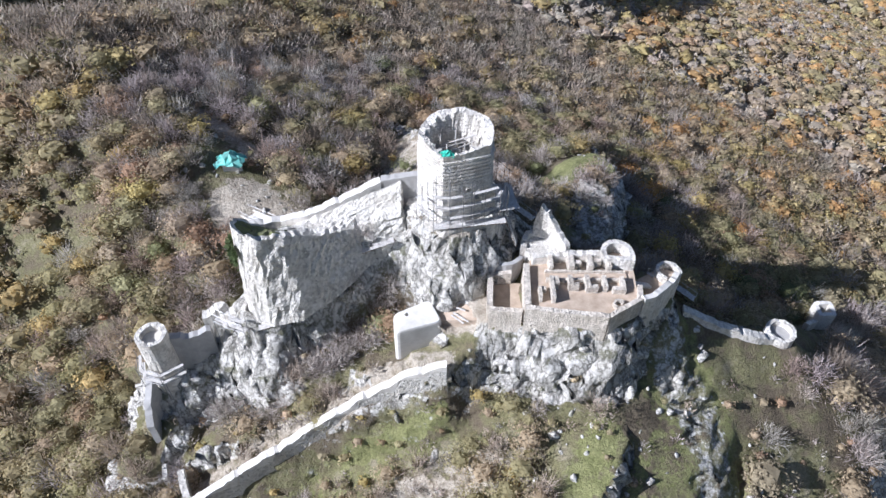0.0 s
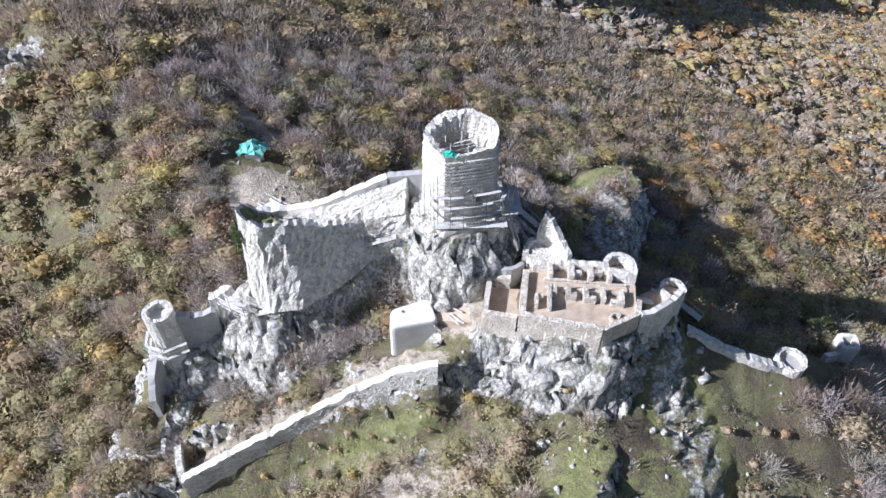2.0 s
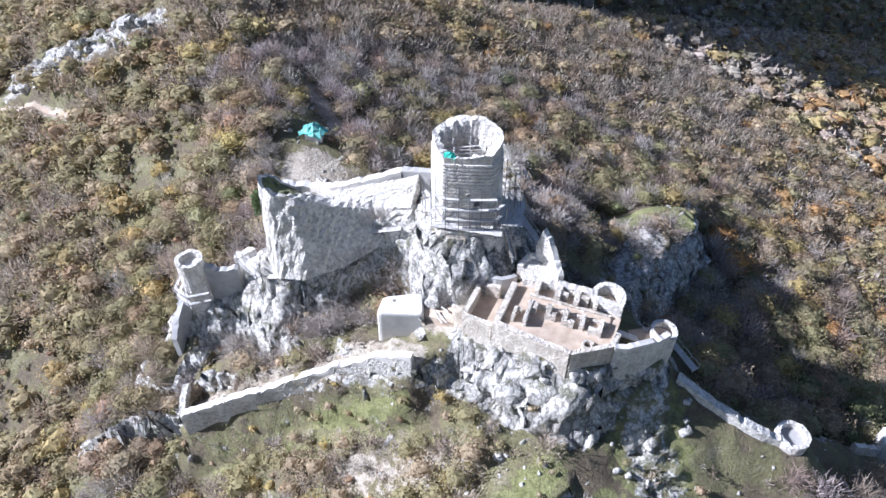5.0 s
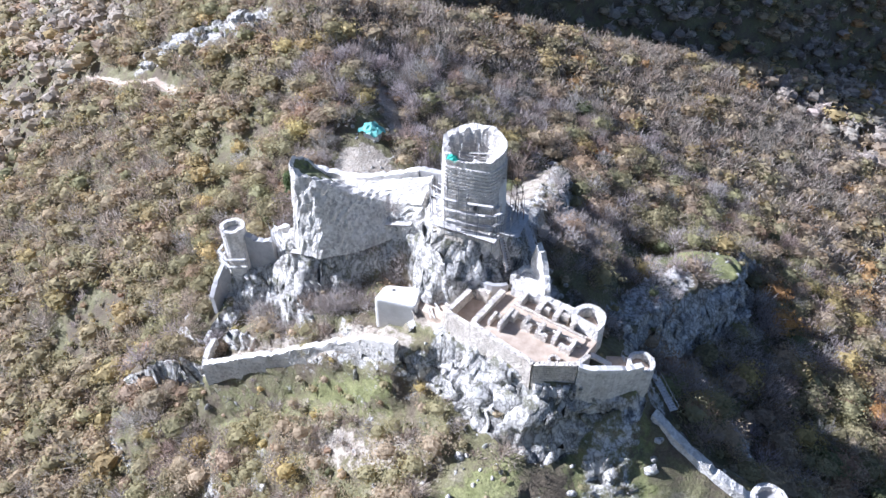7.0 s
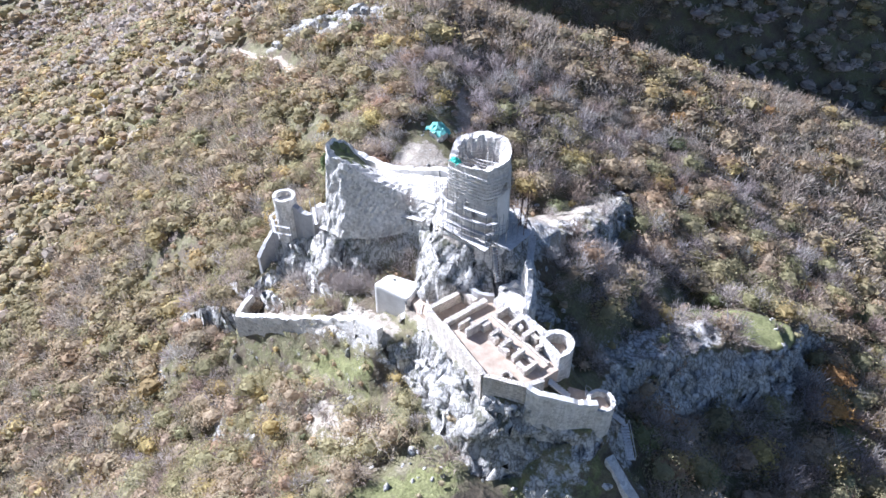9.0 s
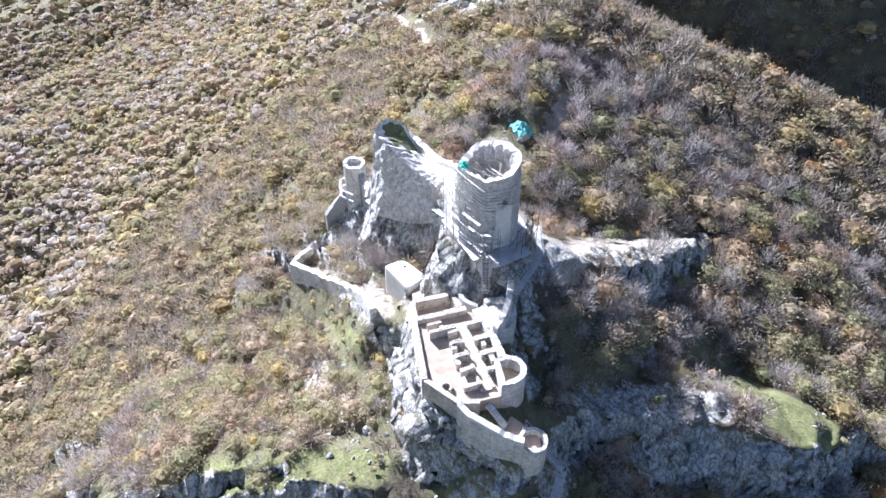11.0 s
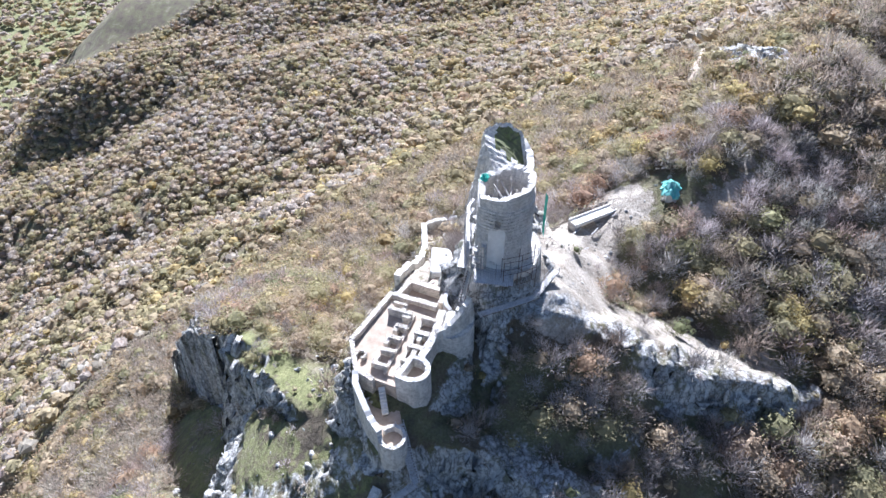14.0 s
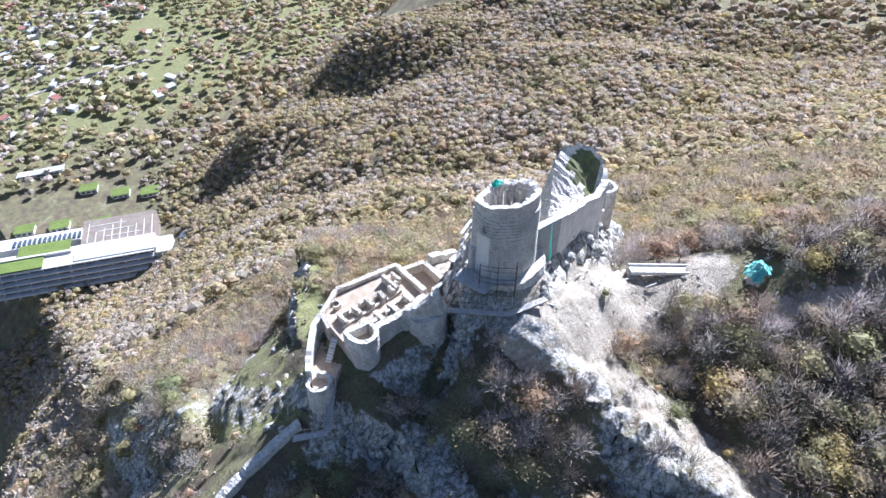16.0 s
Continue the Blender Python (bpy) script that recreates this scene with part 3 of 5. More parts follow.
def pick_kinds(x, y, r):
    """Species by place: bare grey woods to the north, gold to the north-east, olive scrub to the south and west."""
    n = len(x)
    w = np.zeros((n, 8))
    w[:] = (0.42, 0.2, 0.14, 0.03, 0.15, 0.04, 0.02, 0.0)
    east = np.clip((x - 45) / 60, 0, 1)[:, None] * np.clip((y - 100) / 60, 0, 1)[:, None]
    w = w * (1 - east) + east * np.array((0.17, 0.19, 0.16, 0.15, 0.17, 0.06, 0.0, 0.1))
    north = np.clip((y - 150) / 40, 0, 1)[:, None] * (1 - east)
    w = w * (1 - north) + north * np.array((0.56, 0.18, 0.08, 0.03, 0.1, 0.03, 0.0, 0.02))
    west = np.clip((-x - 30) / 60, 0, 1)[:, None] * np.clip((120 - y) / 60, 0, 1)[:, None]
    w = w * (1 - west) + west * np.array((0.2, 0.2, 0.25, 0.05, 0.24, 0.05, 0.01, 0.0))
    valley = (np.clip((-y - 400) / 60, 0, 1) * np.clip((x - 0.55 * (y + 480) + 150) / 60, 0, 1))[:, None]
    w = w * (1 - valley) + valley * np.array((0.3, 0.08, 0.2, 0.03, 0.04, 0.0, 0.35, 0.0))
    patch = fractal(x, y, 38, 3, 90)
    w[:, 0] *= np.clip(1 + 1.6 * patch, 0.15, 3)
    w[:, 2:4] *= np.clip(1 - 1.2 * patch, 0.2, 2.5)[:, None]
    w /= w.sum(1, keepdims=True)
    return (np.cumsum(w, 1) < r.random((n, 1))).sum(1).clip(0, 7)


def scatter(x0, x1, y0, y1, step, r):
    gx, gy = np.meshgrid(np.arange(x0, x1, step), np.arange(y0, y1, step))
    gx, gy = gx.ravel() + r.uniform(-0.48, 0.48, gx.size) * step, gy.ravel() + r.uniform(-0.48, 0.48, gy.size) * step
    return gx, gy


FOOTPATH = [(-176, 110), (-160, 109.4), (-146, 107), (-130, 107.5), (-114, 105)]
RIB_MEADOW = [(0, 92), (-4, 104), (-7, 116), (-10, 128)]
CASTLE_AREA = [(-2, 66), (2, 75), (20, 69), (34, 71)]


def woods_share(x, y):
    """How densely trees stand, 0 to 1."""
    rock, lush, bare = covers(x, y)
    d = np.ones_like(x)
    d *= 1 - np.clip(rock * 1.5, 0, 1) * 0.93
    d *= 1 - np.clip(bare * 1.3, 0, 1) * 0.94
    d *= 1 - np.clip(lush * 1.3, 0, 1) * 0.9 * (y > -250)
    d *= 1 - soft(segment_distance(x, y, CASTLE_AREA), 9, 3)
    d *= 1 - soft(segment_distance(x, y, SPINE), 5.5, 1.5)
    d *= 1 - soft(segment_distance(x, y, EAST_WALL), 4.5, 2)
    d *= 1 - 0.97 * soft(segment_distance(x, y, [(16, 68), (30, 70), (20, 78)]), 8, 4)
    d *= 1 - soft(np.hypot(x + 42, y - 103), 6.5, 3)
    d *= 1 - soft(segment_distance(x, y, [(-26, 87), (-38, 95), (-44, 108)]), 3.5, 2)
    d *= 1 - soft(segment_distance(x, y, [(24, 121), (38, 132)]), 8.5, 2)
    d *= 1 - soft(segment_distance(x, y, FOOTPATH), 3.5, 2)
    d = np.maximum(d, 0.8 * soft(segment_distance(x, y, [(-21, 62), (-14, 67), (-9, 70)]), 4.5, 2))
    # open slope below the castle
    open_slope = soft(segment_distance(x, y, [(36, 60), (52, 60), (60, 40), (90, 20), (60, -20)]), 20, 14)
    d *= 1 - 0.72 * open_slope
    d *= 1 - 0.8 * soft(segment_distance(x, y, GULLY), 10, 5)
    gap = fractal(x, y, 24, 3, 77)
    westside = np.clip((-x - 30) / 40, 0, 1) * np.clip((125 - y) / 30, 0, 1)
    d *= np.clip(1.15 - np.clip(gap - 0.3, 0, 1) * 1.5 * (0.3 + 0.5 * westside), 0.25, 1)
    d = np.maximum(d, 0.62 * soft(segment_distance(x, y, [(-30, 42), (-8, 45), (10, 48)]), 7, 5))
    # the valley floor with its village and the hotel's grounds
    valley = np.clip((-y - 400) / 60, 0, 1) * np.clip((x - 0.55 * (y + 480) + 150) / 60, 0, 1)
    d *= 1 - valley * np.clip(0.42 + 0.7 * fractal(x, y, 90, 3, 66), 0.1, 1)
    d *= 1 - soft(segment_distance(x, y, [(-40, -400), (20, -460), (60, -440), (-50, -500), (40, -540)]), 44, 20)
    return d


def build_woods(name, x, y, twigs, leaves, leaf_size, height, seed, label, distant=False):
    r = np.random.default_rng(seed)
    z = land(x, y)
    kind = pick_kinds(x, y, r)
    cols = np.array(list(PALETTE.values()))
    h = height * r.uniform(0.62, 1.3, len(x))
    turn = r.uniform(0, math.tau, len(x))
    tris, tint = [], []
    for leafy in (False, True):
        forms = []
        for _ in range(9):
            if distant:
                forms.append(np.concatenate([leafy_tree(leaves, r, leaf_size), body(r, 0.72, 5)]) if leafy else np.concatenate([bare_tree(twigs, r, 1.3 / twigs + 0.005), body(r, 0.6, 5)]))
            else:
                forms.append(np.concatenate([leafy_tree(leaves, r, leaf_size), body(r, 0.62), stem(r)]) if leafy else np.concatenate([bare_tree(twigs, r, 1.3 / twigs + 0.005), stem(r)]))
        wide = 1.35 if leafy else 1.45
        for f in range(9):
            pick = np.where(((kind >= 2) == leafy) & (np.arange(len(x)) % 9 == f))[0]
            if not len(pick):
                continue
            t = forms[f][None]
            c, s, hh = np.cos(turn[pick])[:, None, None], np.sin(turn[pick])[:, None, None], h[pick][:, None, None]
            p = np.stack([(t[..., 0] * c - t[..., 1] * s) * hh * wide + x[pick][:, None, None], (t[..., 0] * s + t[..., 1] * c) * hh * wide + y[pick][:, None, None],
                          t[..., 2] * hh + z[pick][:, None, None]], -1)
            tris.append(p.reshape(-1, 3, 3))
            col = cols[kind[pick]] * r.uniform(0.82, 1.14, (len(pick), 1)) * r.uniform(0.96, 1.04, (len(pick), 3))
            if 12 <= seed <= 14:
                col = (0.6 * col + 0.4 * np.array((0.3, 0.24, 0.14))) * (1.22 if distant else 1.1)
            k = forms[f].shape[0]
            cc = np.repeat(col[:, None], k, 1)
            cc = cc * r.uniform(0.62, 1.28, (len(pick), k, 1))
            if not distant:
                cc[:, -9:] = (0.16, 0.14, 0.12)
            tint.append(np.repeat(cc.reshape(-1, 3), 3, 0))
    co = np.concatenate(tris).reshape(-1, 3)
    tint = np.concatenate(tint)
    me = bpy.data.meshes.new(name)
    fill_mesh(me, co, np.arange(len(co)).reshape(-1, 3))
    me.materials.append(LEAF)
    a = me.color_attributes.new("tint", "FLOAT_COLOR", "POINT")
    a.data.foreach_set("color", np.concatenate([tint, np.ones((len(tint), 1))], 1).astype(np.float32).reshape(-1))
    return tagged(new(name, me), label, "woods", kind="stuff")


def lone_trees(x, y):
    """The trees next to the castle, each with trunk and crown, out of sixteen grown forms."""
    r = np.random.default_rng(21)
    z = land(x, y)
    kind = pick_kinds(x, y, r)
    words = ("bare grey", "bare brown", "olive-leaved", "yellow-leaved", "tan-leaved", "rust-leaved", "dark green", "orange-leaved")
    cols = list(PALETTE.values())
    grown = {}

    def mesh_of(name, tris, colour, material):
        me = bpy.data.meshes.new(name)
        co = tris.reshape(-1, 3) * [1.3, 1.3, 1]
        fill_mesh(me, co, np.arange(len(co)).reshape(-1, 3))
        me.materials.append(material)
        a = me.color_attributes.new("tint", "FLOAT_COLOR", "POINT")
        a.data.foreach_set("color", np.tile(np.array((*colour, 1.0), np.float32), len(co)))
        return me

    for i in range(len(x)):
        key = (int(kind[i]), i % 2)
        h = 4.3 * r.uniform(0.6, 1.25)
        m = Matrix.Translation((x[i], y[i], z[i] - 0.1)) @ Matrix.Rotation(r.uniform(0, 6.28), 4, "Z")
        if key not in grown:
            leafy = key[0] >= 2
            root = tagged(new("tree"), words[key[0]] + " small tree growing on the stony slope", "tree", "trees round the castle")
            crown = new("crown", mesh_of("crown", np.concatenate([leafy_tree(380, r, 0.04), body(r, 0.5)]) if leafy else bare_tree(380, r, 0.008), cols[key[0]], LEAF if leafy else TWIG))
            trunk = new("trunk", mesh_of("trunk", stem(r), (0.2, 0.17, 0.14), BARK))
            for c in (crown, trunk):
                c.parent = root
            root.matrix_basis = m @ Matrix.Diagonal((h, h, h, 1))
            grown[key] = root
        else:
            made = copy_thing(grown[key], m)
            made.scale = (h, h, h)


def near_woods():
    x, y = scatter(-175, 175, -75, 270, 3.3, rng)
    keep = (np.hypot(x - 5, y - 90) < 178) & (rng.random(len(x)) < woods_share(x, y))
    x, y = x[keep], y[keep]
    # scrub in the hollow under the bastion
    f = rng.random(26)
    x = np.concatenate([x, -22 + 14 * f + rng.normal(0, 1.3, 26)])
    y = np.concatenate([y, 61.5 + 11 * f + rng.normal(0, 1.6, 26)])
    d = np.hypot(x - 15, y - 85)
    single = np.argsort(np.hypot(x - 8, y - 72))[:230]
    lone_trees(x[single], y[single])
    rest = np.ones(len(x), bool)
    rest[single] = False
    x, y, d = x[rest], y[rest], d[rest]
    a = d < 95
    build_woods("woodland", x[a], y[a], 380, 360, 0.044, 4.9, 11, "autumn scrub wood of bare grey and olive-yellow trees")
    build_woods("woodland", x[~a], y[~a], 120, 100, 0.072, 5.2, 12, "autumn scrub wood of bare grey and olive-yellow trees")
    # low bushes between the trees and on the open slopes
    x, y = scatter(-125, 100, 8, 190, 2.2, rng)
    rock, lush, bare = covers(x, y)
    share = np.clip(0.55 - 0.28 * rock - 0.5 * lush * (y > 110) - 0.28 * bare, 0.04, 1)
    share *= 1 - soft(segment_distance(x, y, CASTLE_AREA), 9, 3)
    share *= 1 - soft(segment_distance(x, y, SPINE), 6, 2)
    share *= 1 - soft(segment_distance(x, y, EAST_WALL), 3.5, 2)
    share *= 1 - soft(segment_distance(x, y, FOOTPATH), 3, 1)
    share *= 1 - 0.8 * soft(segment_distance(x, y, NORTH_RIB), 6, 4)
    share *= 1 - soft(segment_distance(x, y, SADDLE), 5, 3)
    share *= 1 - 0.75 * soft(segment_distance(x, y, GULLY), 12, 5)
    share *= 1 - 0.7 * soft(segment_distance(x, y, [(36, 62), (50, 60), (62, 62)]), 9, 5)
    share *= 1 - 0.75 * soft(segment_distance(x, y, SPUR[:-2]), 6, 4)
    share *= 1 - 0.8 * soft(segment_distance(x, y, RIB_MEADOW), 7, 3)
    keep = rng.random(len(x)) < share
    build_woods("undergrowth", x[keep], y[keep], 44, 30, 0.11, 1.7, 15, "low leafless and olive bushes covering the stony slope")


def far_woods():
    x, y = scatter(-520, 420, -520, 620, 5.1, rng)
    d = np.hypot(x - 5, y - 90)
    # what no part of the walk looks at is left open
    seen = (d >= 178) & (((x + 520) + (y + 520) > 200)) & ~((x > 120) & (y < 60))
    keep = seen & (rng.random(len(x)) < woods_share(x, y))
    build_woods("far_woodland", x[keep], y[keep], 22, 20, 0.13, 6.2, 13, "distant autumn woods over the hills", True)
    x, y = scatter(-1500, 900, -2000, 900, 13, rng)
    d = np.hypot(x - 5, y - 90)
    out = (x < -520) | (y < -520) | (x > 420) | (y > 620)
    keep = out & (rng.random(len(x)) < woods_share(x, y) * 0.9)
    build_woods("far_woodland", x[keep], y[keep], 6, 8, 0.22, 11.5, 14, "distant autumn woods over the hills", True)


near_woods()
far_woods()

# ---- the keep ----
KEEP = (1.9, 78.9)


def keep_point(a, rx, ry):
    """A point on the keep's plan at the angle a (degrees): flat faces to the south and south-west, rounded elsewhere."""
    b = (a + 180) % 360 - 180
    if -110 <= b <= -31:
        k = 0.12 + 0.88 * math.cos(radians(39.5)) / math.cos(radians(b + 70.5))
    elif b < -110:
        k = 0.25 + 0.75 * math.cos(radians(35)) / math.cos(radians(b + 145))
    else:
        k = 1 - 0.035 * math.sin(radians((b + 31) * 3.4)) ** 2
    return KEEP[0] + rx * k * math.cos(radians(a)), KEEP[1] + ry * k * math.sin(radians(a))


def keep_top(a, rng):
    return 51.5 + 1.2 * (1 + math.sin(radians(a + 15))) / 2 * 1.6 + rng.uniform(-0.16, 0.16)


def build_keep():
    root = thing("keep_tower", (*KEEP, 38.6), "tall polygonal stone keep with a broken hollow top, on a crag", "tower")
    rng = random.Random(4)
    n = 72
    tops = [keep_top(360 * k / n, rng) for k in range(n)]
    tops = [max(t, 0.5 * t + 0.5 * tops[i - 1]) for i, t in enumerate(tops)]
    vs, fs = [], []
    levels = []
    z = 38.3
    while z < 50.6:
        levels += [(z, 0.1), (z + 0.4, 0.1), (z + 0.44, -0.1), (z + 0.6, -0.1)]
        z += 0.62
    for zz, out in levels:
        lean = (51 - zz) * 0.028
        worn = 1.0 if zz > 46.4 else 0.35
        for k in range(n):
            a = 360 * k / n
            j = rng.uniform(-0.02, 0.02)
            x, y = keep_point(a, 5.55 + out * worn + lean + j, 4.95 + out * worn + lean + j)
            vs.append((x, y, zz))
    for k in range(n):
        x, y = keep_point(360 * k / n, 5.5, 4.9)
        vs.append((x, y, tops[k]))
    for k in range(n):
        r = 0.9 + 0.06 * math.sin(k * 1.3) + rng.uniform(-0.04, 0.04)
        x, y = keep_point(360 * k / n, 4.3 * r + 0.45, 3.8 * r + 0.4)
        vs.append((x, y, tops[k] - 0.25 - 0.2 * math.sin(k * 0.9) + rng.uniform(-0.08, 0.08)))
    for zz in (49.5, 47.0, 44.0):
        for k in range(n):
            j = rng.uniform(-0.12, 0.12)
            x, y = keep_point(360 * k / n, 4.1 + j, 3.6 + j)
            vs.append((x, y, zz))
    rows = len(levels) + 5
    for l in range(rows - 1):
        for k in range(n):
            a, b = l * n + k, l * n + (k + 1) % n
            fs.append((a, b, b + n, a + n))
    fs.append(tuple((rows - 1) * n + k for k in range(n)))
    fs.append(tuple(range(n - 1, -1, -1)))
    wall = piece("wall", (vs, fs), STONE_TOWER, root, "coursed grey limestone with a pale worn rim")
    # openings cut through the masonry
    for a, zc, w, h in ((8, 48.5, 0.95, 1.7), (-50, 43.6, 0.95, 1.6), (-67, 44.9, 0.5, 0.6), (-125, 46.2, 0.4, 0.5), (2, 40.0, 0.7, 0.8)):
        x, y = keep_point(a, 5.2, 4.6)
        turn = radians(a)
        prof = [(-w / 2, -h / 2), (w / 2, -h / 2), (w / 2, h / 2 - w / 2)] + [(w / 2 * math.cos(q), h / 2 - w / 2 + w / 2 * math.sin(q)) for q in (0.6, 1.1, 1.57, 2.04, 2.54)] + [(-w / 2, h / 2 - w / 2)]
        m = len(prof)
        cv = [(x + d * math.cos(turn) - p * math.sin(turn), y + d * math.sin(turn) + p * math.cos(turn), zc + q) for d in (-1.0, 1.6) for p, q in prof]
        cf = [tuple(range(m)), tuple(range(2 * m - 1, m - 1, -1))] + [(k, m + k, m + (k + 1) % m, (k + 1) % m) for k in range(m)]
        cutter = piece("cutter", (cv, cf), STONE_TOWER)
        fix = bmesh.new()
        fix.from_mesh(cutter.data)
        bmesh.ops.recalc_face_normals(fix, faces=fix.faces)
        fix.to_mesh(cutter.data)
        fix.free()
        cut = wall.modifiers.new("opening", "BOOLEAN")
        cut.object, cut.operation, cut.solver = cutter, "DIFFERENCE", "EXACT"
        bpy.context.view_layer.update()
        deps = bpy.context.evaluated_depsgraph_get()
        done = bpy.data.meshes.new_from_object(wall.evaluated_get(deps))
        wall.modifiers.clear()
        if len(done.polygons) > 1000:
            wall.data = done
        bpy.data.objects.remove(cutter)
        # dressed stones round the opening
        o = 5.72 + (51 - zc) * 0.028
        x, y = keep_point(a, o - 0.1, o * 0.892 - 0.1)
        ring = []
        for p, q in prof:
            ring.append((p, q))
        stones = []
        for k in range(2, m - 1):
            p, q = (ring[k][0] + ring[k + 1][0]) / 2 * 1.25, (ring[k][1] + ring[k + 1][1]) / 2 + 0.1
            stones.append(box((x - p * math.sin(turn), y + p * math.cos(turn), zc + q), (0.3, 0.26, 0.22), a))
        piece("arch_stones", join(*stones), STONE, root)
    # rubble inside
    piece("rubble_floor", slab([keep_point(q * 20, 4.2, 3.7) for q in range(18)], 43.6, 44.3), DARK_TIMBER, root, "dark rubble floor inside the shell")
    # smooth repaired strip under the east window, and a small buttress beside it
    strip = []
    for q in range(7):
        a = -8 + q * 5
        x, y = keep_point(a, 5.75, 5.15)
        x2, y2 = keep_point(a, 6.05, 5.42)
        strip.append(((x, y), (x2, y2)))
    sv = [(p[0][0], p[0][1], 47.3) for p in strip] + [(p[1][0], p[1][1], 38.4) for p in strip]
    piece("repair", (sv, [(k, k + 7, k + 8, k + 1) for k in range(6)]), CONCRETE, root, "smooth pale repaired strip")
    x, y = keep_point(-14, 6.0, 5.4)
    piece("buttress", box((x, y, 41.0), (1.0, 0.9, 5.2), -14), STONE, root, "narrow pale buttress")
    # plinth
    pl = [keep_point(q * 15, 6.7, 5.9) for q in range(24)]
    piece("plinth", wall_strip([(x, y, 39.0) for x, y in pl], 2.0, 34.0, 0.2, 1.2, 9, 0.05, True, 0.3), STONE, root, "rough pale footing")


build_keep()


def build_keep_timbers():
    """Beams and struts that stand in the open shell."""
    root = thing("timber_shoring", (KEEP[0], KEEP[1], 44.3), "crossed pale timber beams propped inside the open tower top", "shoring")
    rng = random.Random(8)
    for k in range(13):
        a, b = rng.uniform(0, 360), rng.uniform(100, 250)
        p, q = keep_point(a, 3.5, 3.0), keep_point(a + b, 3.4, 2.9)
        z = rng.uniform(46.5, 51)
        piece("beam", bar((*p, z), (*q, z + rng.uniform(-2.2, 1.0)), 0.1, 5), TIMBER, root)
    for k in range(5):
        p = keep_point(k * 72 + 20, 2.2, 2.0)
        piece("post", bar((*p, 44.3), (p[0] + rng.uniform(-0.4, 0.4), p[1], 51.5), 0.11, 5), TIMBER, root)


build_keep_timbers()


def net_heap(at, size, seed):
    rng = random.Random(seed)
    n = 9
    vs = [(at[0] + size * ((i / (n - 1)) - 0.5) + rng.uniform(-0.1, 0.1) * size, at[1] + size * 0.7 * ((j / (n - 1)) - 0.5) + rng.uniform(-0.06, 0.06) * size,
           at[2] + size * 0.5 * max(0.0, 1 - 1.6 * math.hypot(i / (n - 1) - 0.5, j / (n - 1) - 0.5)) + rng.uniform(0, 0.12) * size) for j in range(n) for i in range(n)]
    return vs, [(j * n + i, j * n + i + 1, (j + 1) * n + i + 1, (j + 1) * n + i) for j in range(n - 1) for i in range(n - 1)]


tagged(piece("safety_net", net_heap((0.6, 75.2, 51.2), 1.9, 3), NET), "crumpled bright green safety net on the tower rim", "safety net")
# the long green strip that hangs at the north-west side of the keep
hang = []
for k in range(12):
    f = k / 11
    for s in (-1, 1):
        hang.append((-2.4 + 0.75 * s * (0.6 + 0.4 * f) - 0.8 * f * f, 85.0 + 0.3 * s, 48.5 - 9.0 * f + 0.2 * math.sin(5 * f)))
tagged(piece("hanging_net", (hang, [(2 * k, 2 * k + 1, 2 * k + 3, 2 * k + 2) for k in range(11)]), NET), "turquoise netting strip hanging down beside the tower", "safety net")


def scaffold(name, path, z0, tops, label, lift=2.0, deck=True, material=STEEL):
    """Tube scaffold along a plan path: standards in two rows, ledgers, cross braces and board decks."""
    root = thing(name, (path[0][0], path[0][1], z0), label, "scaffold")
    rng = random.Random(len(label))
    pairs = []
    for i, (x, y) in enumerate(path):
        a, b = path[max(i - 1, 0)], path[min(i + 1, len(path) - 1)]
        d = Vector((b[0] - a[0], b[1] - a[1], 0)).normalized()
        s = Vector((d.y, -d.x, 0)) * 1.0
        pairs.append((Vector((x, y, 0)), Vector((x, y, 0)) + s))
    for i, pr in enumerate(pairs):
        for q in pr:
            low = min(z0, land_at(q.x, q.y) + 0.05) if z0 - land_at(q.x, q.y) > 0.5 else land_at(q.x, q.y)
            piece("standard", bar((q.x, q.y, low), (q.x, q.y, tops[i % len(tops)] + rng.uniform(-0.4, 0.4)), 0.055, 5), material, root)
    for i in range(len(pairs) - 1):
        z = z0 + lift
        top = min(tops[i % len(tops)], tops[(i + 1) % len(tops)])
        while z < top:
            for a, b in zip(pairs[i], pairs[i + 1]):
                piece("ledger", bar((a.x, a.y, z), (b.x, b.y, z), 0.05, 4), material, root)
            if deck and rng.random() < 0.8:
                a, b = (pairs[i][0] + pairs[i][1]) / 2, (pairs[i + 1][0] + pairs[i + 1][1]) / 2
                piece("board", plank((a.x, a.y, z + 0.1), (b.x, b.y, z + 0.1), 0.5, 0.06), TIMBER, root)
            z += lift
        if rng.random() < 0.6:
            a, b = pairs[i][1], pairs[i + 1][1]
            zc = z0 + lift * rng.choice((0, 1, 2))
            piece("brace", bar((a.x, a.y, zc), (b.x, b.y, min(zc + lift, top)), 0.04, 4), material, root)


ring = lambda a0, a1, n, g: [keep_point(a0 + (a1 - a0) * k / (n - 1), 5.9 + g, 5.3 + g) for k in range(n)]
scaffold("keep_scaffold", ring(-150, -14, 9, 1.0), 39.2, (45.0, 46.5, 48.5, 49, 47, 47, 46, 45.5, 45), "grey tube scaffold with board decks against the keep")
scaffold("entrance_scaffold", ring(-25, 30, 4, 1.6), 38.5, (43.5, 44.5, 42.0, 42.5), "tube scaffold on the shaded side of the keep", deck=False)
scaffold("dark_scaffold", [(6.5, 86.2), (8.6, 84.2), (10.3, 81.8)], 35.5, (45, 44.5, 43.5), "dark rusty tube scaffold beside the tower", 2.6, False, RUST)


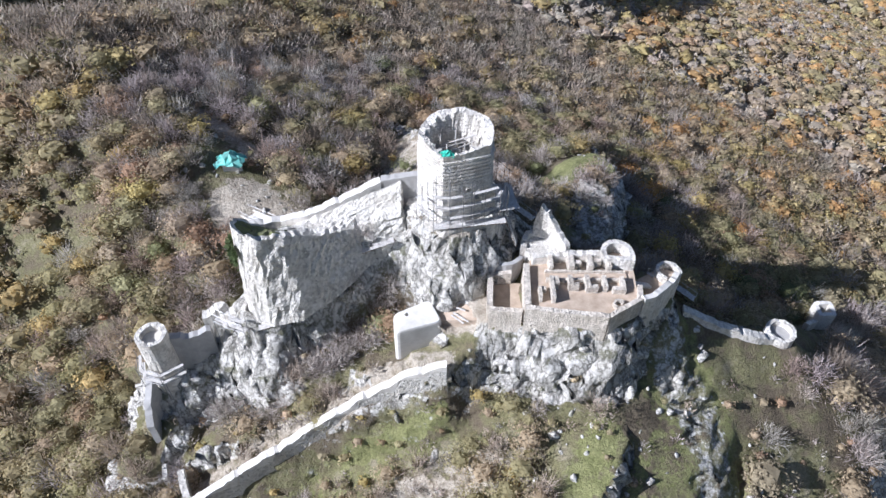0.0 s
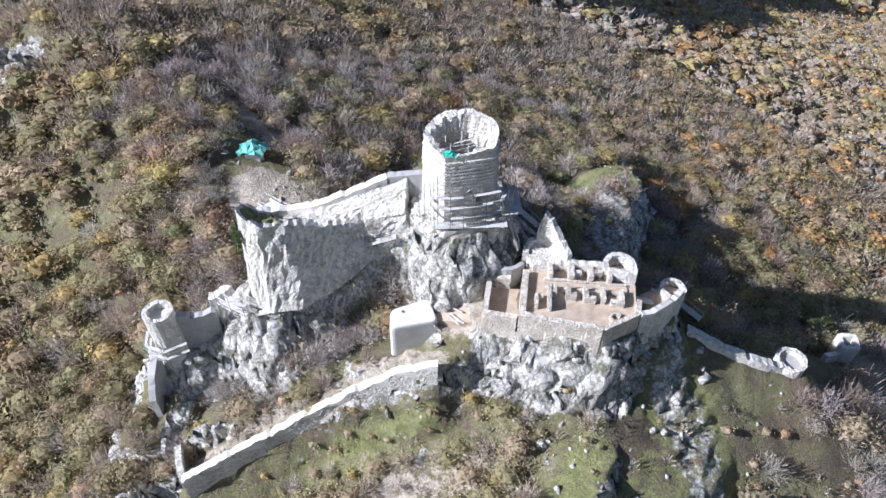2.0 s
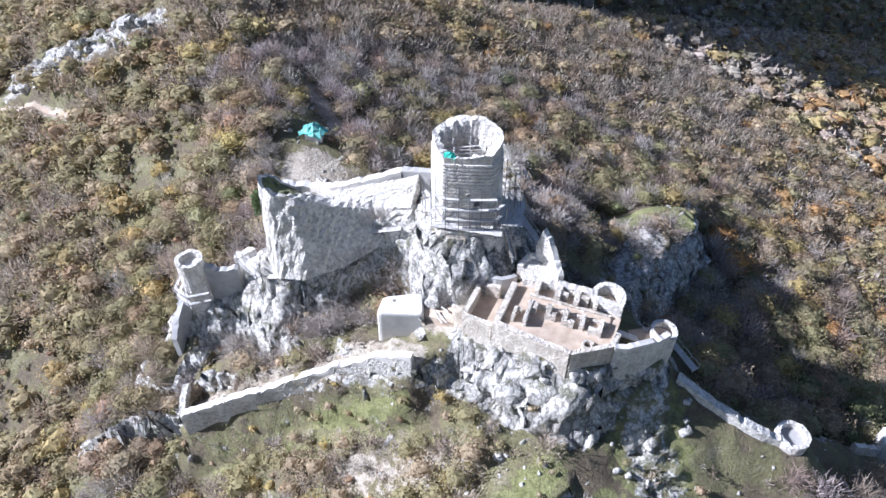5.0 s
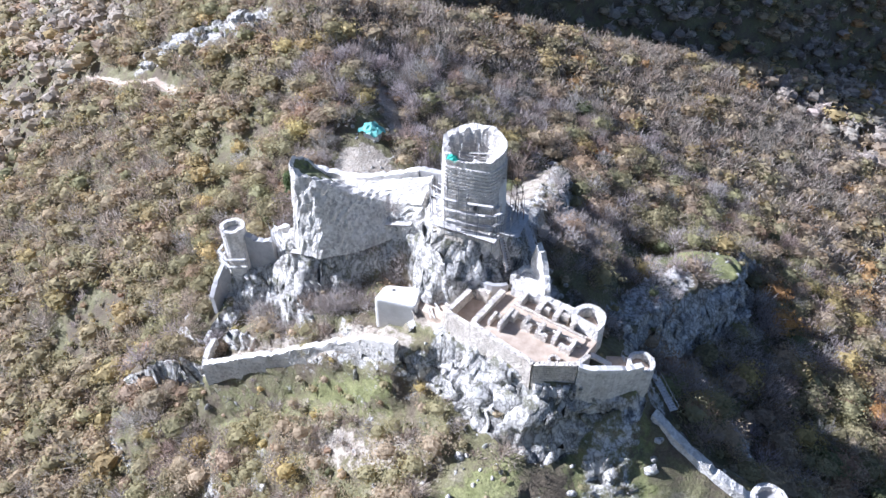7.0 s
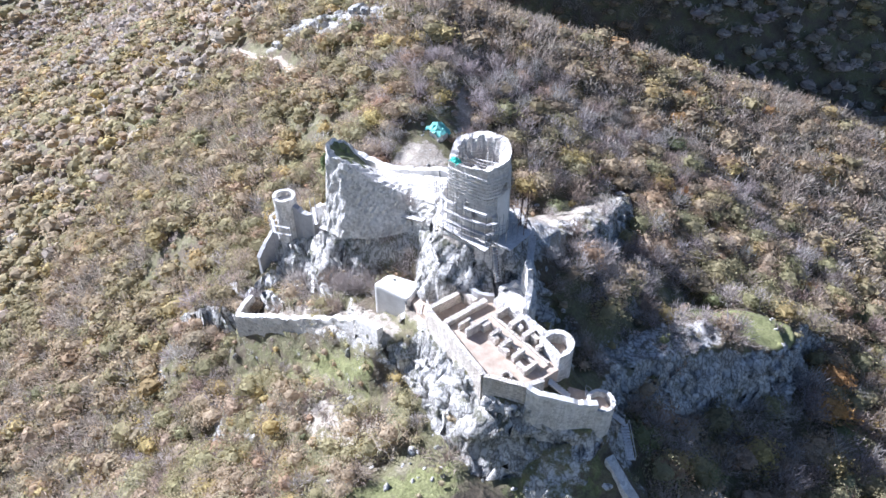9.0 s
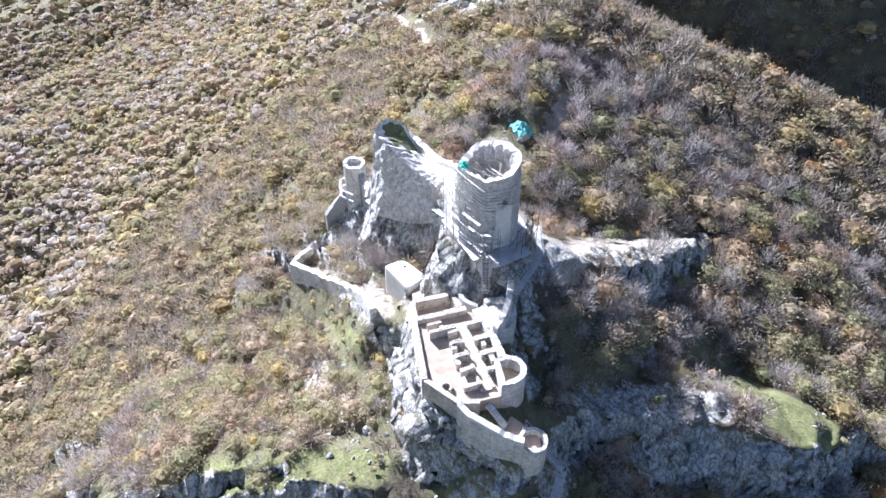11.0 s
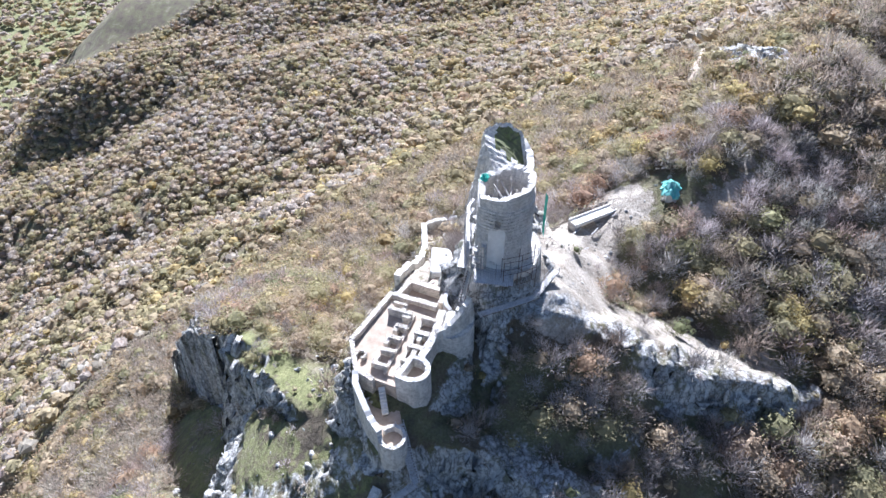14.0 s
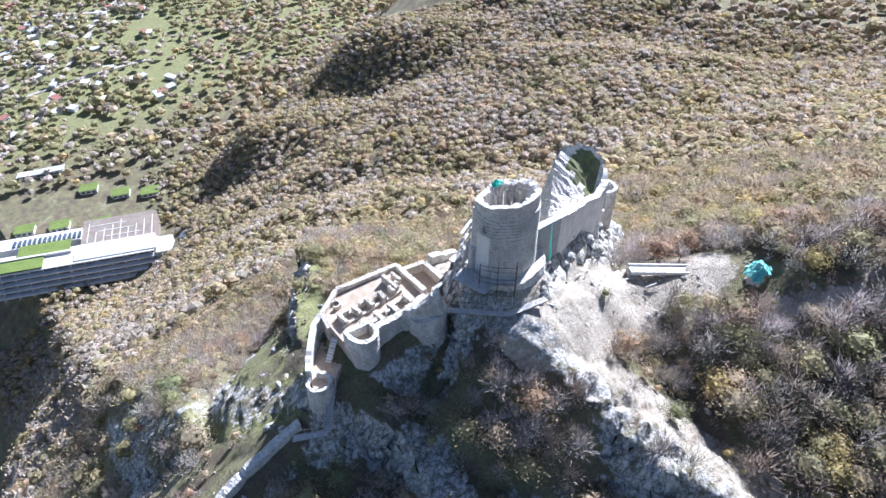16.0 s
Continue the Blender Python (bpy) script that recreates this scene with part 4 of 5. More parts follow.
def boards(name, a, b, width, count, label, material=TIMBER, category="walkway", rails=False):
    """A walkway of cross boards from a to b on two bearers."""
    a, b = Vector(a), Vector(b)
    root = thing(name, a, label, category)
    d = (b - a).normalized()
    s = d.cross(Vector((0, 0, 1))).normalized()
    for side in (-0.4, 0.4):
        piece("bearer", plank(a + s * side * width - Vector((0, 0, 0.14)), b + s * side * width - Vector((0, 0, 0.14)), 0.16, 0.18), DARK_TIMBER, root)
    rng = random.Random(count)
    for k in range(count):
        p = a.lerp(b, (k + 0.5) / count)
        w = width * rng.uniform(0.46, 0.54)
        piece("board", plank(p - s * w, p + s * w, (b - a).length / count * 0.92, 0.06), material, root)
    if rails:
        for side in (-0.5, 0.5):
            n = max(3, round((b - a).length / 1.6))
            for k in range(n):
                p = a.lerp(b, k / (n - 1)) + s * side * width
                piece("rail_post", bar(p - Vector((0, 0, 0.1)), p + Vector((0, 0, 1.0)), 0.045, 4), material, root)
            piece("handrail", bar(a + s * side * width + Vector((0, 0, 1.0)), b + s * side * width + Vector((0, 0, 1.0)), 0.05, 4), material, root)
    return root


boards("timber_deck", (10.3, 77.0, 39.3), (9.0, 83.2, 39.3), 3.4, 18, "broad weathered board deck at the foot of the keep")
boards("timber_deck", (-1.5, 72.9, 39.6), (9.5, 74.6, 39.5), 1.4, 20, "narrow board deck round the foot of the keep")
boards("timber_ramp", (14.6, 79.3, 35.2), (8.0, 86.6, 35.3), 1.1, 22, "long board walkway with rails leading up to the keep", rails=True)
boards("timber_ramp", (8.0, 86.6, 35.3), (1.5, 88.8, 36.2), 1.1, 14, "board walkway with rails on the bright rubble slope", rails=True)
boards("timber_ramp", (9.6, 76.0, 39.2), (11.6, 75.4, 33.5), 1.0, 12, "steep board steps from the deck down to the yard", rails=True)
boards("timber_platform", (-12.8, 74.2, 33.3), (-7.8, 75.2, 34.8), 1.7, 12, "pale board platform on props beside the crag")
boards("timber_platform", (-29.0, 65.0, 25.0), (-22.6, 66.7, 26.0), 1.1, 12, "pale board platform below the ruined bastion")
boards("timber_platform", (-22.4, 67.0, 26.0), (-17.0, 71.2, 28.4), 1.2, 12, "grey board walkway along the foot of the ruin")
boards("timber_platform", (-17.2, 73.0, 30.0), (-12.6, 74.8, 31.0), 1.6, 10, "grey board walkway along the foot of the ruin")
boards("timber_stair", (33.6, 73.2, 28.6), (38.6, 77.6, 22.6), 1.2, 22, "long open timber stair with rails down the shaded slope", rails=True)
boards("timber_deck", (38.6, 77.6, 22.5), (43.0, 74.2, 21.3), 1.2, 12, "timber landing at the foot of the stair", rails=True)


# ---- walls of the castle ----
def ruin_wall(name, path, thick, bottom, label, material=STONE, ragged=0.25, seed=0, batter=0.0, close=False, coping=0.0, step=0.7, category="wall", kind="", lump=0.06):
    root = thing(name, (path[0][0], path[0][1], bottom(path[0][0], path[0][1]) if callable(bottom) else bottom), label, category, kind=kind)
    piece("masonry", wall_strip(path, thick, bottom, ragged, step, seed, batter, close, lump), material, root)
    if coping:
        cap = [(x, y, z + coping) for x, y, z in path]
        piece("coping", wall_strip(cap, thick + 0.1, lambda x, y: min(cap, key=lambda c: (c[0] - x) ** 2 + (c[1] - y) ** 2)[2] - coping - ragged * 1.6 - 0.5, ragged, step, seed, 0, close, 0.05), COPING, root, "pale lime capping")
    return root


def below(depth):
    return lambda x, y: land_at(x, y) - depth


# ruined bastion to the west
BASTION = [(-30.8, 75.0, 36.4), (-31.6, 72.4, 37.4), (-31.3, 70.0, 38.0), (-30.0, 68.2, 38.4), (-28.2, 67.2, 38.0), (-26.4, 66.9, 38.4), (-24.8, 67.4, 39.6), (-23.4, 68.6, 40.4), (-22.4, 70.2, 39.2), (-20.8, 72.2, 36.2), (-18.4, 73.8, 34.2), (-16.0, 74.6, 33.4), (-13.0, 75.6, 33.0)]
bastion = thing("ruined_bastion", (-26, 72, 24), "tall ruined bastion of rough grey masonry with an overgrown top", "ruin")


def build_bastion():
    """A solid battered mass of rubble masonry: top and foot of its outline, node by node, and a sunken uneven top."""
    rng = random.Random(21)
    tops = [(-31.4, 74.0, 40.4), (-31.0, 70.8, 42.4), (-29.6, 68.8, 42.7), (-26.6, 67.2, 42.4), (-23.0, 68.4, 41.9), (-19.4, 71.2, 39.4), (-15.6, 74.2, 37.2),
            (-13.0, 75.8, 36.6), (-6.5, 76.4, 38.6), (-6.5, 80.2, 42.4), (-15.6, 78.6, 39.2), (-21.8, 77.0, 37.2), (-27.0, 76.4, 35.6)]
    feet = [(-32.2, 74.5, 22.0), (-31.8, 69.5, 23.0), (-29.5, 66.6, 24.0), (-26.5, 64.9, 25.5), (-21.6, 65.4, 26.5), (-17.2, 68.8, 27.5), (-13.6, 72.0, 29.0),
            (-11.2, 74.0, 30.5), (-4.5, 75.0, 32.0), (-6.5, 80.6, 30.0), (-15.6, 78.9, 28.0), (-22.0, 77.4, 24.0), (-27.5, 79.4, 22.0)]
    mids = [(-28.4, 72.0, 39.8), (-20.0, 75.4, 37.0), (-12.0, 77.6, 38.6), (-8.0, 78.4, 40.2)]
    up, down = [], []
    n = len(tops)
    for i in range(n):
        k = 7
        for j in range(k):
            f = j / k
            up.append(Vector(tops[i]).lerp(Vector(tops[(i + 1) % n]), f) + Vector((0, 0, rng.uniform(-0.35, 0.3))))
            down.append(Vector(feet[i]).lerp(Vector(feet[(i + 1) % n]), f))
    m, levels, rings = len(up), 11, 5
    vs, wall, cap, turf = [], [], [], []
    for l in range(levels + 1):
        f = l / levels
        for a, b in zip(down, up):
            j = 0.26 if 0 < l < levels else 0.1
            vs.append(a.lerp(b, f ** 0.85) + Vector((rng.uniform(-j, j), rng.uniform(-j, j), 0)))
    for l in range(levels):
        for i in range(m):
            a, b = l * m + i, l * m + (i + 1) % m
            wall += [(a, b, b + m), (a, b + m, a + m)]
    piece("masonry", (vs, wall), STONE_OLD, bastion)

    def near_mid(p):
        best = None
        for a, b in zip(mids, mids[1:]):
            d = Vector((b[0] - a[0], b[1] - a[1]))
            t = min(1, max(0, ((p.x - a[0]) * d.x + (p.y - a[1]) * d.y) / d.length_squared))
            q = Vector((a[0] + d.x * t, a[1] + d.y * t, a[2] + (b[2] - a[2]) * t))
            if best is None or (q - p).xy.length < (best - p).xy.length:
                best = q
        return best

    cv = []
    for k in range(rings + 1):
        for p in up:
            q = p.lerp(near_mid(p), k / rings)
            cv.append(q + Vector((0, 0, (rng.uniform(-0.2, 0.2) if k else 0) - 0.1)))
    for k in range(rings):
        for i in range(m):
            a, b = k * m + i, k * m + (i + 1) % m
            (turf if cv[a].x < -24.5 + 0.8 * math.sin(cv[a].y * 2) and k and cv[a].y > 69 else cap).append((a, b, b + m, a + m))
    def used(faces):
        keep = sorted({v for f in faces for v in f})
        at = {v: i for i, v in enumerate(keep)}
        return [cv[v] for v in keep], [tuple(at[v] for v in f) for f in faces]

    piece("rubble_top", used(cap), STONE, bastion, "pale broken rubble top")
    piece("turf", used(turf), TURF, bastion, "bright green turf patch")


build_bastion()


def ivy(parent, path, z0, z1, n, seed, reach=1.9):
    """Dark leaves that cling to the outer face along a plan path, hanging thinner towards the foot."""
    r = np.random.default_rng(seed)
    f = r.uniform(0, len(path) - 1.001, n)
    i = f.astype(int)
    a, b = np.array([p[:2] for p in path])[i], np.array([p[:2] for p in path])[i + 1]
    t = (f - i)[:, None]
    d = (b - a) / np.linalg.norm(b - a, axis=1, keepdims=True)
    out = np.stack([d[:, 1], -d[:, 0]], -1)
    h = r.random(n) ** 0.6
    edge = 0.3 + 0.7 * (0.5 + 0.5 * np.sin(f * 3.1))
    z = z1 - (1 - h) * (z1 - z0) * edge
    xy = a + (b - a) * t + out * (reach + r.uniform(-0.25, 0.25, (n, 1)) - 0.045 * (z[:, None] - 30))
    c = np.concatenate([xy, z[:, None]], 1)
    e1, e2 = r.normal(0, 0.22, (n, 3)), r.normal(0, 0.22, (n, 3))
    tri = np.stack([c - e1, c + e1, c + e2], 1).reshape(-1, 3)
    me = bpy.data.meshes.new("ivy")
    fill_mesh(me, tri - np.array(world_place(parent)), np.arange(len(tri)).reshape(-1, 3))
    me.materials.append(LEAF)
    col = me.color_attributes.new("tint", "FLOAT_COLOR", "POINT")
    tint = np.repeat(np.concatenate([np.array([(0.1, 0.13, 0.06)]) * r.uniform(0.6, 1.9, (n, 1)), np.ones((n, 1))], 1), 3, 0)
    col.data.foreach_set("color", tint.astype(np.float32).reshape(-1))
    ob = new("ivy", me)
    ob.parent = parent
    ob["label"] = "dark green ivy"


ivy(bastion, BASTION[1:4], 32.5, 39.0, 800, 5, 0.9)
CURTAIN = [(-31.6, 74.0, 38.6), (-29.4, 76.2, 37.4), (-25.6, 77.4, 37.0), (-21.6, 77.6, 37.9), (-15.6, 79.2, 40.0), (-9.8, 80.6, 42.3)]
ruin_wall("curtain_wall", CURTAIN, 1.4, lambda x, y: min(land_at(x, y) - 1.5, 31.0), "pale rendered curtain wall stepping up to the keep", COPING, 0.14, 22, 0.05, coping=0.0)
# Grey instead of the pale render puts this stretch's shade into its colour.
ruin_wall("curtain_wall", [(-9.7, 80.7, 42.4), (-3.2, 80.9, 43.6)], 1.3, lambda x, y: min(land_at(x, y) - 1.5, 31.0), "smooth rendered wall joining the keep, its shaded face coloured in grey", PLASTER, 0.08, 23)
ruin_wall("inner_wall", [(-15.0, 76.6, 35.8), (-10.0, 77.6, 37.2), (-6.0, 77.6, 39.0)], 1.2, below(1), "broken inner wall in pale rubble", STONE, 0.5, 24)

# west turret and its walls
ruin_wall("west_turret", arc(-47.3, 66.0, 2.1, 0, 348, 22.0, 22)[:-1], 0.8, lambda x, y: 8.0, "small round turret of pale restored masonry", STONE, 0.12, 25, 0.3, True, category="turret")
tagged(piece("turret_fill", slab([(p[0], p[1]) for p in arc(-47.3, 66.0, 1.9, 0, 340, 0, 17)], 8.5, 20.7), COPING), "pale mortar floor inside the turret", "floor")
ruin_wall("flank_wall", [(-45.2, 67.0, 20.2), (-42.0, 67.4, 20.0), (-38.6, 68.6, 20.6)], 1.3, lambda x, y: min(land_at(x, y) - 1, 13), "grey flank wall beside the turret", PLASTER, 0.15, 26, 0.1)
ruin_wall("flank_wall", [(-40.0, 70.2, 21.6), (-37.0, 71.0, 23.4), (-35.4, 70.2, 22.4), (-31.6, 69.4, 25.6)], 1.8, below(1.5), "broken white rubble wall between turret and bastion", STONE, 0.6, 27, 0.2)
ruin_wall("slanting_wall", [(-49.2, 63.6, 14.0), (-50.0, 60.6, 9.6), (-49.6, 58.0, 6.6)], 1.2, lambda x, y: land_at(x, y) - 2, "plain grey wall running down the crag", PLASTER, 0.12, 28)
scaffold("turret_scaffold", [(-50.4, 66.2), (-49.4, 63.2), (-46.4, 62.4), (-43.4, 64.6)], 12.0, (18, 17.5, 18, 17), "light tube scaffold round the small turret", 2.0)
scaffold("bastion_scaffold", [(-36.4, 68.0), (-33.6, 66.6), (-31.0, 65.6)], 22.0, (27.5, 28, 27), "light tube scaffold at the foot of the bastion", 2.0)
ruin_wall("gate_pier", [(-48.2, 54.6, 0.0), (-47.8, 52.4, -1.0)], 0.8, lambda x, y: land_at(x, y) - 2, "thin standing wall fragment at the slope's foot", STONE, 0.2, 29)

# lower enclosure wall
LOW = [(0.6, 58.8, 24.0), (-5.3, 58.7, 21.9), (-9.0, 58.5, 18.8), (-12.0, 58.0, 17.2), (-16.0, 57.2, 14.2), (-20.1, 56.0, 11.9), (-25.0, 54.4, 8.6), (-31.0, 52.0, 5.8), (-37.0, 49.6, 2.6), (-42.0, 47.4, 0.4)]
ruin_wall("enclosure_wall", LOW, 1.2, lambda x, y: min(land_at(x, y) - 1, min(LOW, key=lambda c: (c[0] - x) ** 2 + (c[1] - y) ** 2)[2] - 4.5), "long crenelled enclosure wall with a white capped top", STONE_OLD, 0.25, 30, 0.2, coping=0.35)
ruin_wall("enclosure_wall", [(-42.0, 47.4, 0.2), (-43.4, 50.0, 1.0), (-44.6, 53.0, 1.8)], 1.1, below(2), "short return of the enclosure wall", STONE, 0.25, 31)


# ---- cistern ----
def build_cistern():
    root = thing("cistern", (-4.2, 66.4, 18.0), "white rendered cistern block with a hole in its roof", "cistern")
    plan = [(-7.9, 66.8), (-7.4, 62.9), (0.0, 65.4), (-2.0, 69.9)]
    c = Vector((-4.3, 66.3))
    ring_of = []
    for i in range(4):
        p, q, r = Vector(plan[i - 1]), Vector(plan[i]), Vector(plan[(i + 1) % 4])
        for f in (0.0, 0.35, 0.7, 1.0):
            a, b = q + (p - q).normalized() * 0.8, q + (r - q).normalized() * 0.8
            ring_of.append(a.lerp(q, f * 0.9).lerp(q.lerp(b, f), f))
    n = len(ring_of)
    hole = [(-5.7 + 0.36 * math.cos(k * math.tau / n + 3.4), 66.6 + 0.36 * math.sin(k * math.tau / n + 3.4)) for k in range(n)]
    vs, rows = [], ((1.03, 16.0), (1.02, 21), (1.0, 25.6), (0.98, 26.15), (0.92, 26.4))
    for s, z in rows:
        vs += [(c.x + (p.x - c.x) * s, c.y + (p.y - c.y) * s, z) for p in ring_of]
    for z in (26.5, 25.0):
        vs += [(x, y, z) for x, y in hole]
    fs = [(l * n + k, l * n + (k + 1) % n, (l + 1) * n + (k + 1) % n, (l + 1) * n + k) for l in range(len(rows) + 1) for k in range(n)]
    fs.append(tuple((len(rows) + 1) * n + k for k in range(n)))
    fs.append(tuple(range(n - 1, -1, -1)))
    piece("block", (vs, fs), CONCRETE, root)


build_cistern()
yard = [(-1.5, 66.5), (6.6, 65.0), (7.0, 71.4), (6.0, 73.4), (0.0, 72.6), (-1.6, 70.4)]
tagged(piece("yard_earth", slab(yard, 20.0, lambda x, y: 25.2 + 0.25 * (x + 1)), FLOOR), "trodden brown earth between cistern and hall", "yard", kind="structure")
for k in range(7):
    a = random.Random(k + 3)
    x, y = 0.5 + a.uniform(0, 3.5), 66.5 + a.uniform(0, 3.5)
    z = 25.35 + 0.25 * (x + 1)
    tagged(piece("loose_beam", plank((x, y, z + 0.1 * k), (x + a.uniform(1.2, 3), y + a.uniform(-2, -0.5), z + 0.1 + 0.1 * k), 0.22, 0.14), TIMBER), "weathered timber beam lying on the earth", "beam", "loose beams")


# ---- the hall ----
FLOOR_Z = 31.9
hall_plan = [(12.4, 63.2), (24.2, 61.4), (29.4, 64.6), (29.8, 71.0), (28.0, 73.0), (14.0, 73.6), (12.8, 71.6)]
tagged(piece("hall_floor", slab(hall_plan, 24.0, FLOOR_Z), FLOOR), "pale trodden earth floor of the ruined hall", "floor", kind="structure")
HALL_GROUND = lambda x, y: min(FLOOR_Z, land_at(x, y)) - 1.5
ruin_wall("hall_wall", [(12.2, 63.2, 32.6), (24.2, 61.3, 32.9)], 0.85, HALL_GROUND, "restored low wall of warm masonry along the hall", STONE_NEW, 0.06, 41, 0.12, step=1.2)
ruin_wall("hall_wall", [(24.2, 61.3, 32.9), (29.4, 64.5, 33.0), (30.0, 67.6, 32.6)], 0.75, HALL_GROUND, "restored low wall of warm masonry at the hall's end", STONE_NEW, 0.06, 42, 0.12, step=1.2)
ruin_wall("hall_wall", [(12.6, 63.6, 32.8), (13.0, 71.6, 33.0)], 0.95, HALL_GROUND, "restored cross wall at the hall's head", STONE_NEW, 0.05, 43, step=1.2)
ruin_wall("hall_wall", [(14.0, 72.9, 33.4), (19.6, 73.5, 33.5), (25.4, 73.2, 33.7)], 1.2, HALL_GROUND, "thick pale outer wall of the hall above the shaded slope", STONE, 0.15, 44, 0.2)
wing = thing("side_room", (9.4, 67.4, 27), "roofless side room with restored warm walls", "room")
piece("masonry", wall_strip([(7.0, 64.4, 30.8), (11.9, 63.6, 31.2)], 0.85, HALL_GROUND, 0.05, 1.2, 45), STONE_NEW, wing)
piece("masonry", wall_strip([(7.1, 64.8, 30.9), (7.5, 70.9, 31.0)], 0.85, HALL_GROUND, 0.05, 1.2, 46), STONE_NEW, wing)
piece("masonry", wall_strip([(7.4, 71.2, 31.0), (10.8, 71.3, 31.3)], 0.85, HALL_GROUND, 0.05, 1.2, 47), STONE_NEW, wing)
piece("floor_slab", slab([(7.2, 64.6), (12.4, 63.8), (12.8, 71.0), (7.6, 71.0)], 24.0, 28.9), FLOOR, wing, "brown earth floor")


def pier(name, x0, y0, x1, y1, top, label):
    rng = random.Random(int(x0 * 10 + y0))
    pts = [(x0, y0), (x1, y0), (x1, y1), (x0, y1)]
    v, f = slab(pts, FLOOR_Z - 0.4, top + 0.3)
    v = [(a + rng.uniform(-0.05, 0.05), b + rng.uniform(-0.05, 0.05), c + (rng.uniform(-0.08, 0.05) if c > FLOOR_Z else 0)) for a, b, c in v]
    return tagged(piece(name, (v, f), STONE_NEW), label, "wall stub", "hall partitions")


for x0, y0, x1, y1, top in ((14.4, 64.6, 14.9, 66.9, 32.8), (14.4, 66.4, 15.6, 67.0, 32.6), (16.2, 64.4, 16.8, 68.6, 33.3), (16.8, 67.2, 17.6, 68.6, 33.1),
                            (19.0, 67.0, 19.7, 68.9, 33.1), (19.0, 66.8, 20.6, 67.6, 32.9), (21.6, 66.8, 22.3, 68.9, 33.1), (21.6, 66.4, 23.4, 67.2, 32.8), (24.2, 66.6, 24.9, 68.9, 33.0),
                            (25.6, 66.2, 27.6, 66.9, 32.7), (27.0, 66.8, 27.6, 68.9, 32.8), (16.4, 70.4, 17.0, 72.8, 33.4), (19.4, 70.4, 20.3, 72.8, 33.4), (19.4, 71.2, 21.4, 71.9, 33.2),
                            (22.4, 70.4, 23.2, 72.9, 33.4), (23.2, 71.4, 24.6, 72.2, 33.2), (25.4, 70.4, 26.0, 72.4, 33.2)):
    pier("partition_wall", x0, y0, x1, y1, top, "low restored partition wall with a square-cut top")
for y0, y1 in ((68.5, 68.95), (70.2, 70.65)):
    tagged(piece("passage_wall", wall_strip([(15.8, (y0 + y1) / 2, 32.7), (28.2, (y0 + y1) / 2, 32.5)], 0.45, FLOOR_Z - 0.3, 0.05, 1.3, int(y0 * 3)), STONE_NEW), "low wall along the hall's passage", "wall", "passage walls")
tagged(piece("passage_floor", slab([(15.8, 68.8), (28.4, 68.8), (28.4, 70.4), (15.8, 70.4)], FLOOR_Z - 0.2, FLOOR_Z + 0.25), FLOOR), "raised pale passage floor in the hall", "floor", kind="structure")
ruin_wall("oven_ring", arc(26.2, 63.9, 0.75, 20, 300, 32.6, 9), 0.35, FLOOR_Z - 0.3, "small round oven ring on the hall floor", STONE_NEW, 0.06, 48, step=0.4, category="oven")

# round apse, and the hollow bastion beside it
APSE = [(25.2, 72.0, 34.2), (25.1, 73.4, 34.2)] + [(x, y, 34.2) for x, y, _ in arc(27.2, 73.2, 2.1, 165, 15, 0, 9)] + [(29.4, 72.8, 34.2), (29.4, 71.4, 34.2)]
ruin_wall("apse_tower", APSE, 0.8, lambda x, y: min(25.0, land_at(x, y) - 1), "smooth round-ended tower of pale restored masonry", STONE, 0.05, 49, 0.12, True, category="tower", step=0.8)
tagged(piece("apse_floor", slab([(25.4, 71.8), (29.2, 71.6), (29.2, 73.4), (27.2, 75.0), (25.4, 73.6)], 25.0, 32.2), FLOOR), "earth floor sunk inside the apse", "floor", kind="structure")
ruin_wall("hollow_bastion", [(18.8, 73.6, 33.6), (19.0, 75.6, 33.6)] + [(x, y, z) for (x, y, _), z in zip(arc(15.8, 75.4, 3.0, 15, 190, 0, 10), (33.6, 33.6, 33.8, 34.0, 34.2, 34.2, 34.0, 33.8, 33.6, 33.4, 33.2))], 0.9,
          lambda x, y: min(24.5, land_at(x, y) - 1), "hollow half-round bastion of weathered masonry", STONE, 0.3, 50, 0.18, category="bastion")
tagged(piece("bastion_rubble", slab([(p[0], p[1]) for p in arc(15.8, 75.4, 2.8, 0, 345, 0, 17)], 24.0, 32.9), STONE), "loose rubble filling the hollow bastion", "rubble")
ruin_wall("standing_fin", [(14.6, 78.2, 36.0), (15.4, 77.9, 39.4), (16.6, 77.4, 38.6), (17.6, 76.6, 36.8), (18.6, 75.4, 35.6), (19.6, 73.9, 34.6)], 0.9, 27.5, "tall thin fin of broken masonry", STONE, 0.3, 51, 0.1, step=0.5, category="ruin")
ruin_wall("yard_wall", arc(9.6, 75.2, 3.2, 200, 335, 32.4, 9), 0.7, below(1.5), "plain curved pale wall below the crag", PLASTER, 0.06, 52)

# east bastion
ruin_wall("east_bastion", [(29.8, 64.6, 33.0), (31.6, 65.4, 32.6), (33.6, 67.4, 32.0), (35.8, 69.8, 31.2), (37.0, 71.6, 30.8)], 0.8, lambda x, y: min(22.0, land_at(x, y) - 1), "white topped parapet wall above the cliff", STONE, 0.1, 53, 0.25, coping=0.15)
ruin_wall("round_bastion", arc(36.4, 73.3, 1.8, -70, 250, 29.6, 16), 0.55, lambda x, y: 21.0, "small round bastion of grey masonry", STONE, 0.08, 54, 0.15, category="bastion", step=0.5)
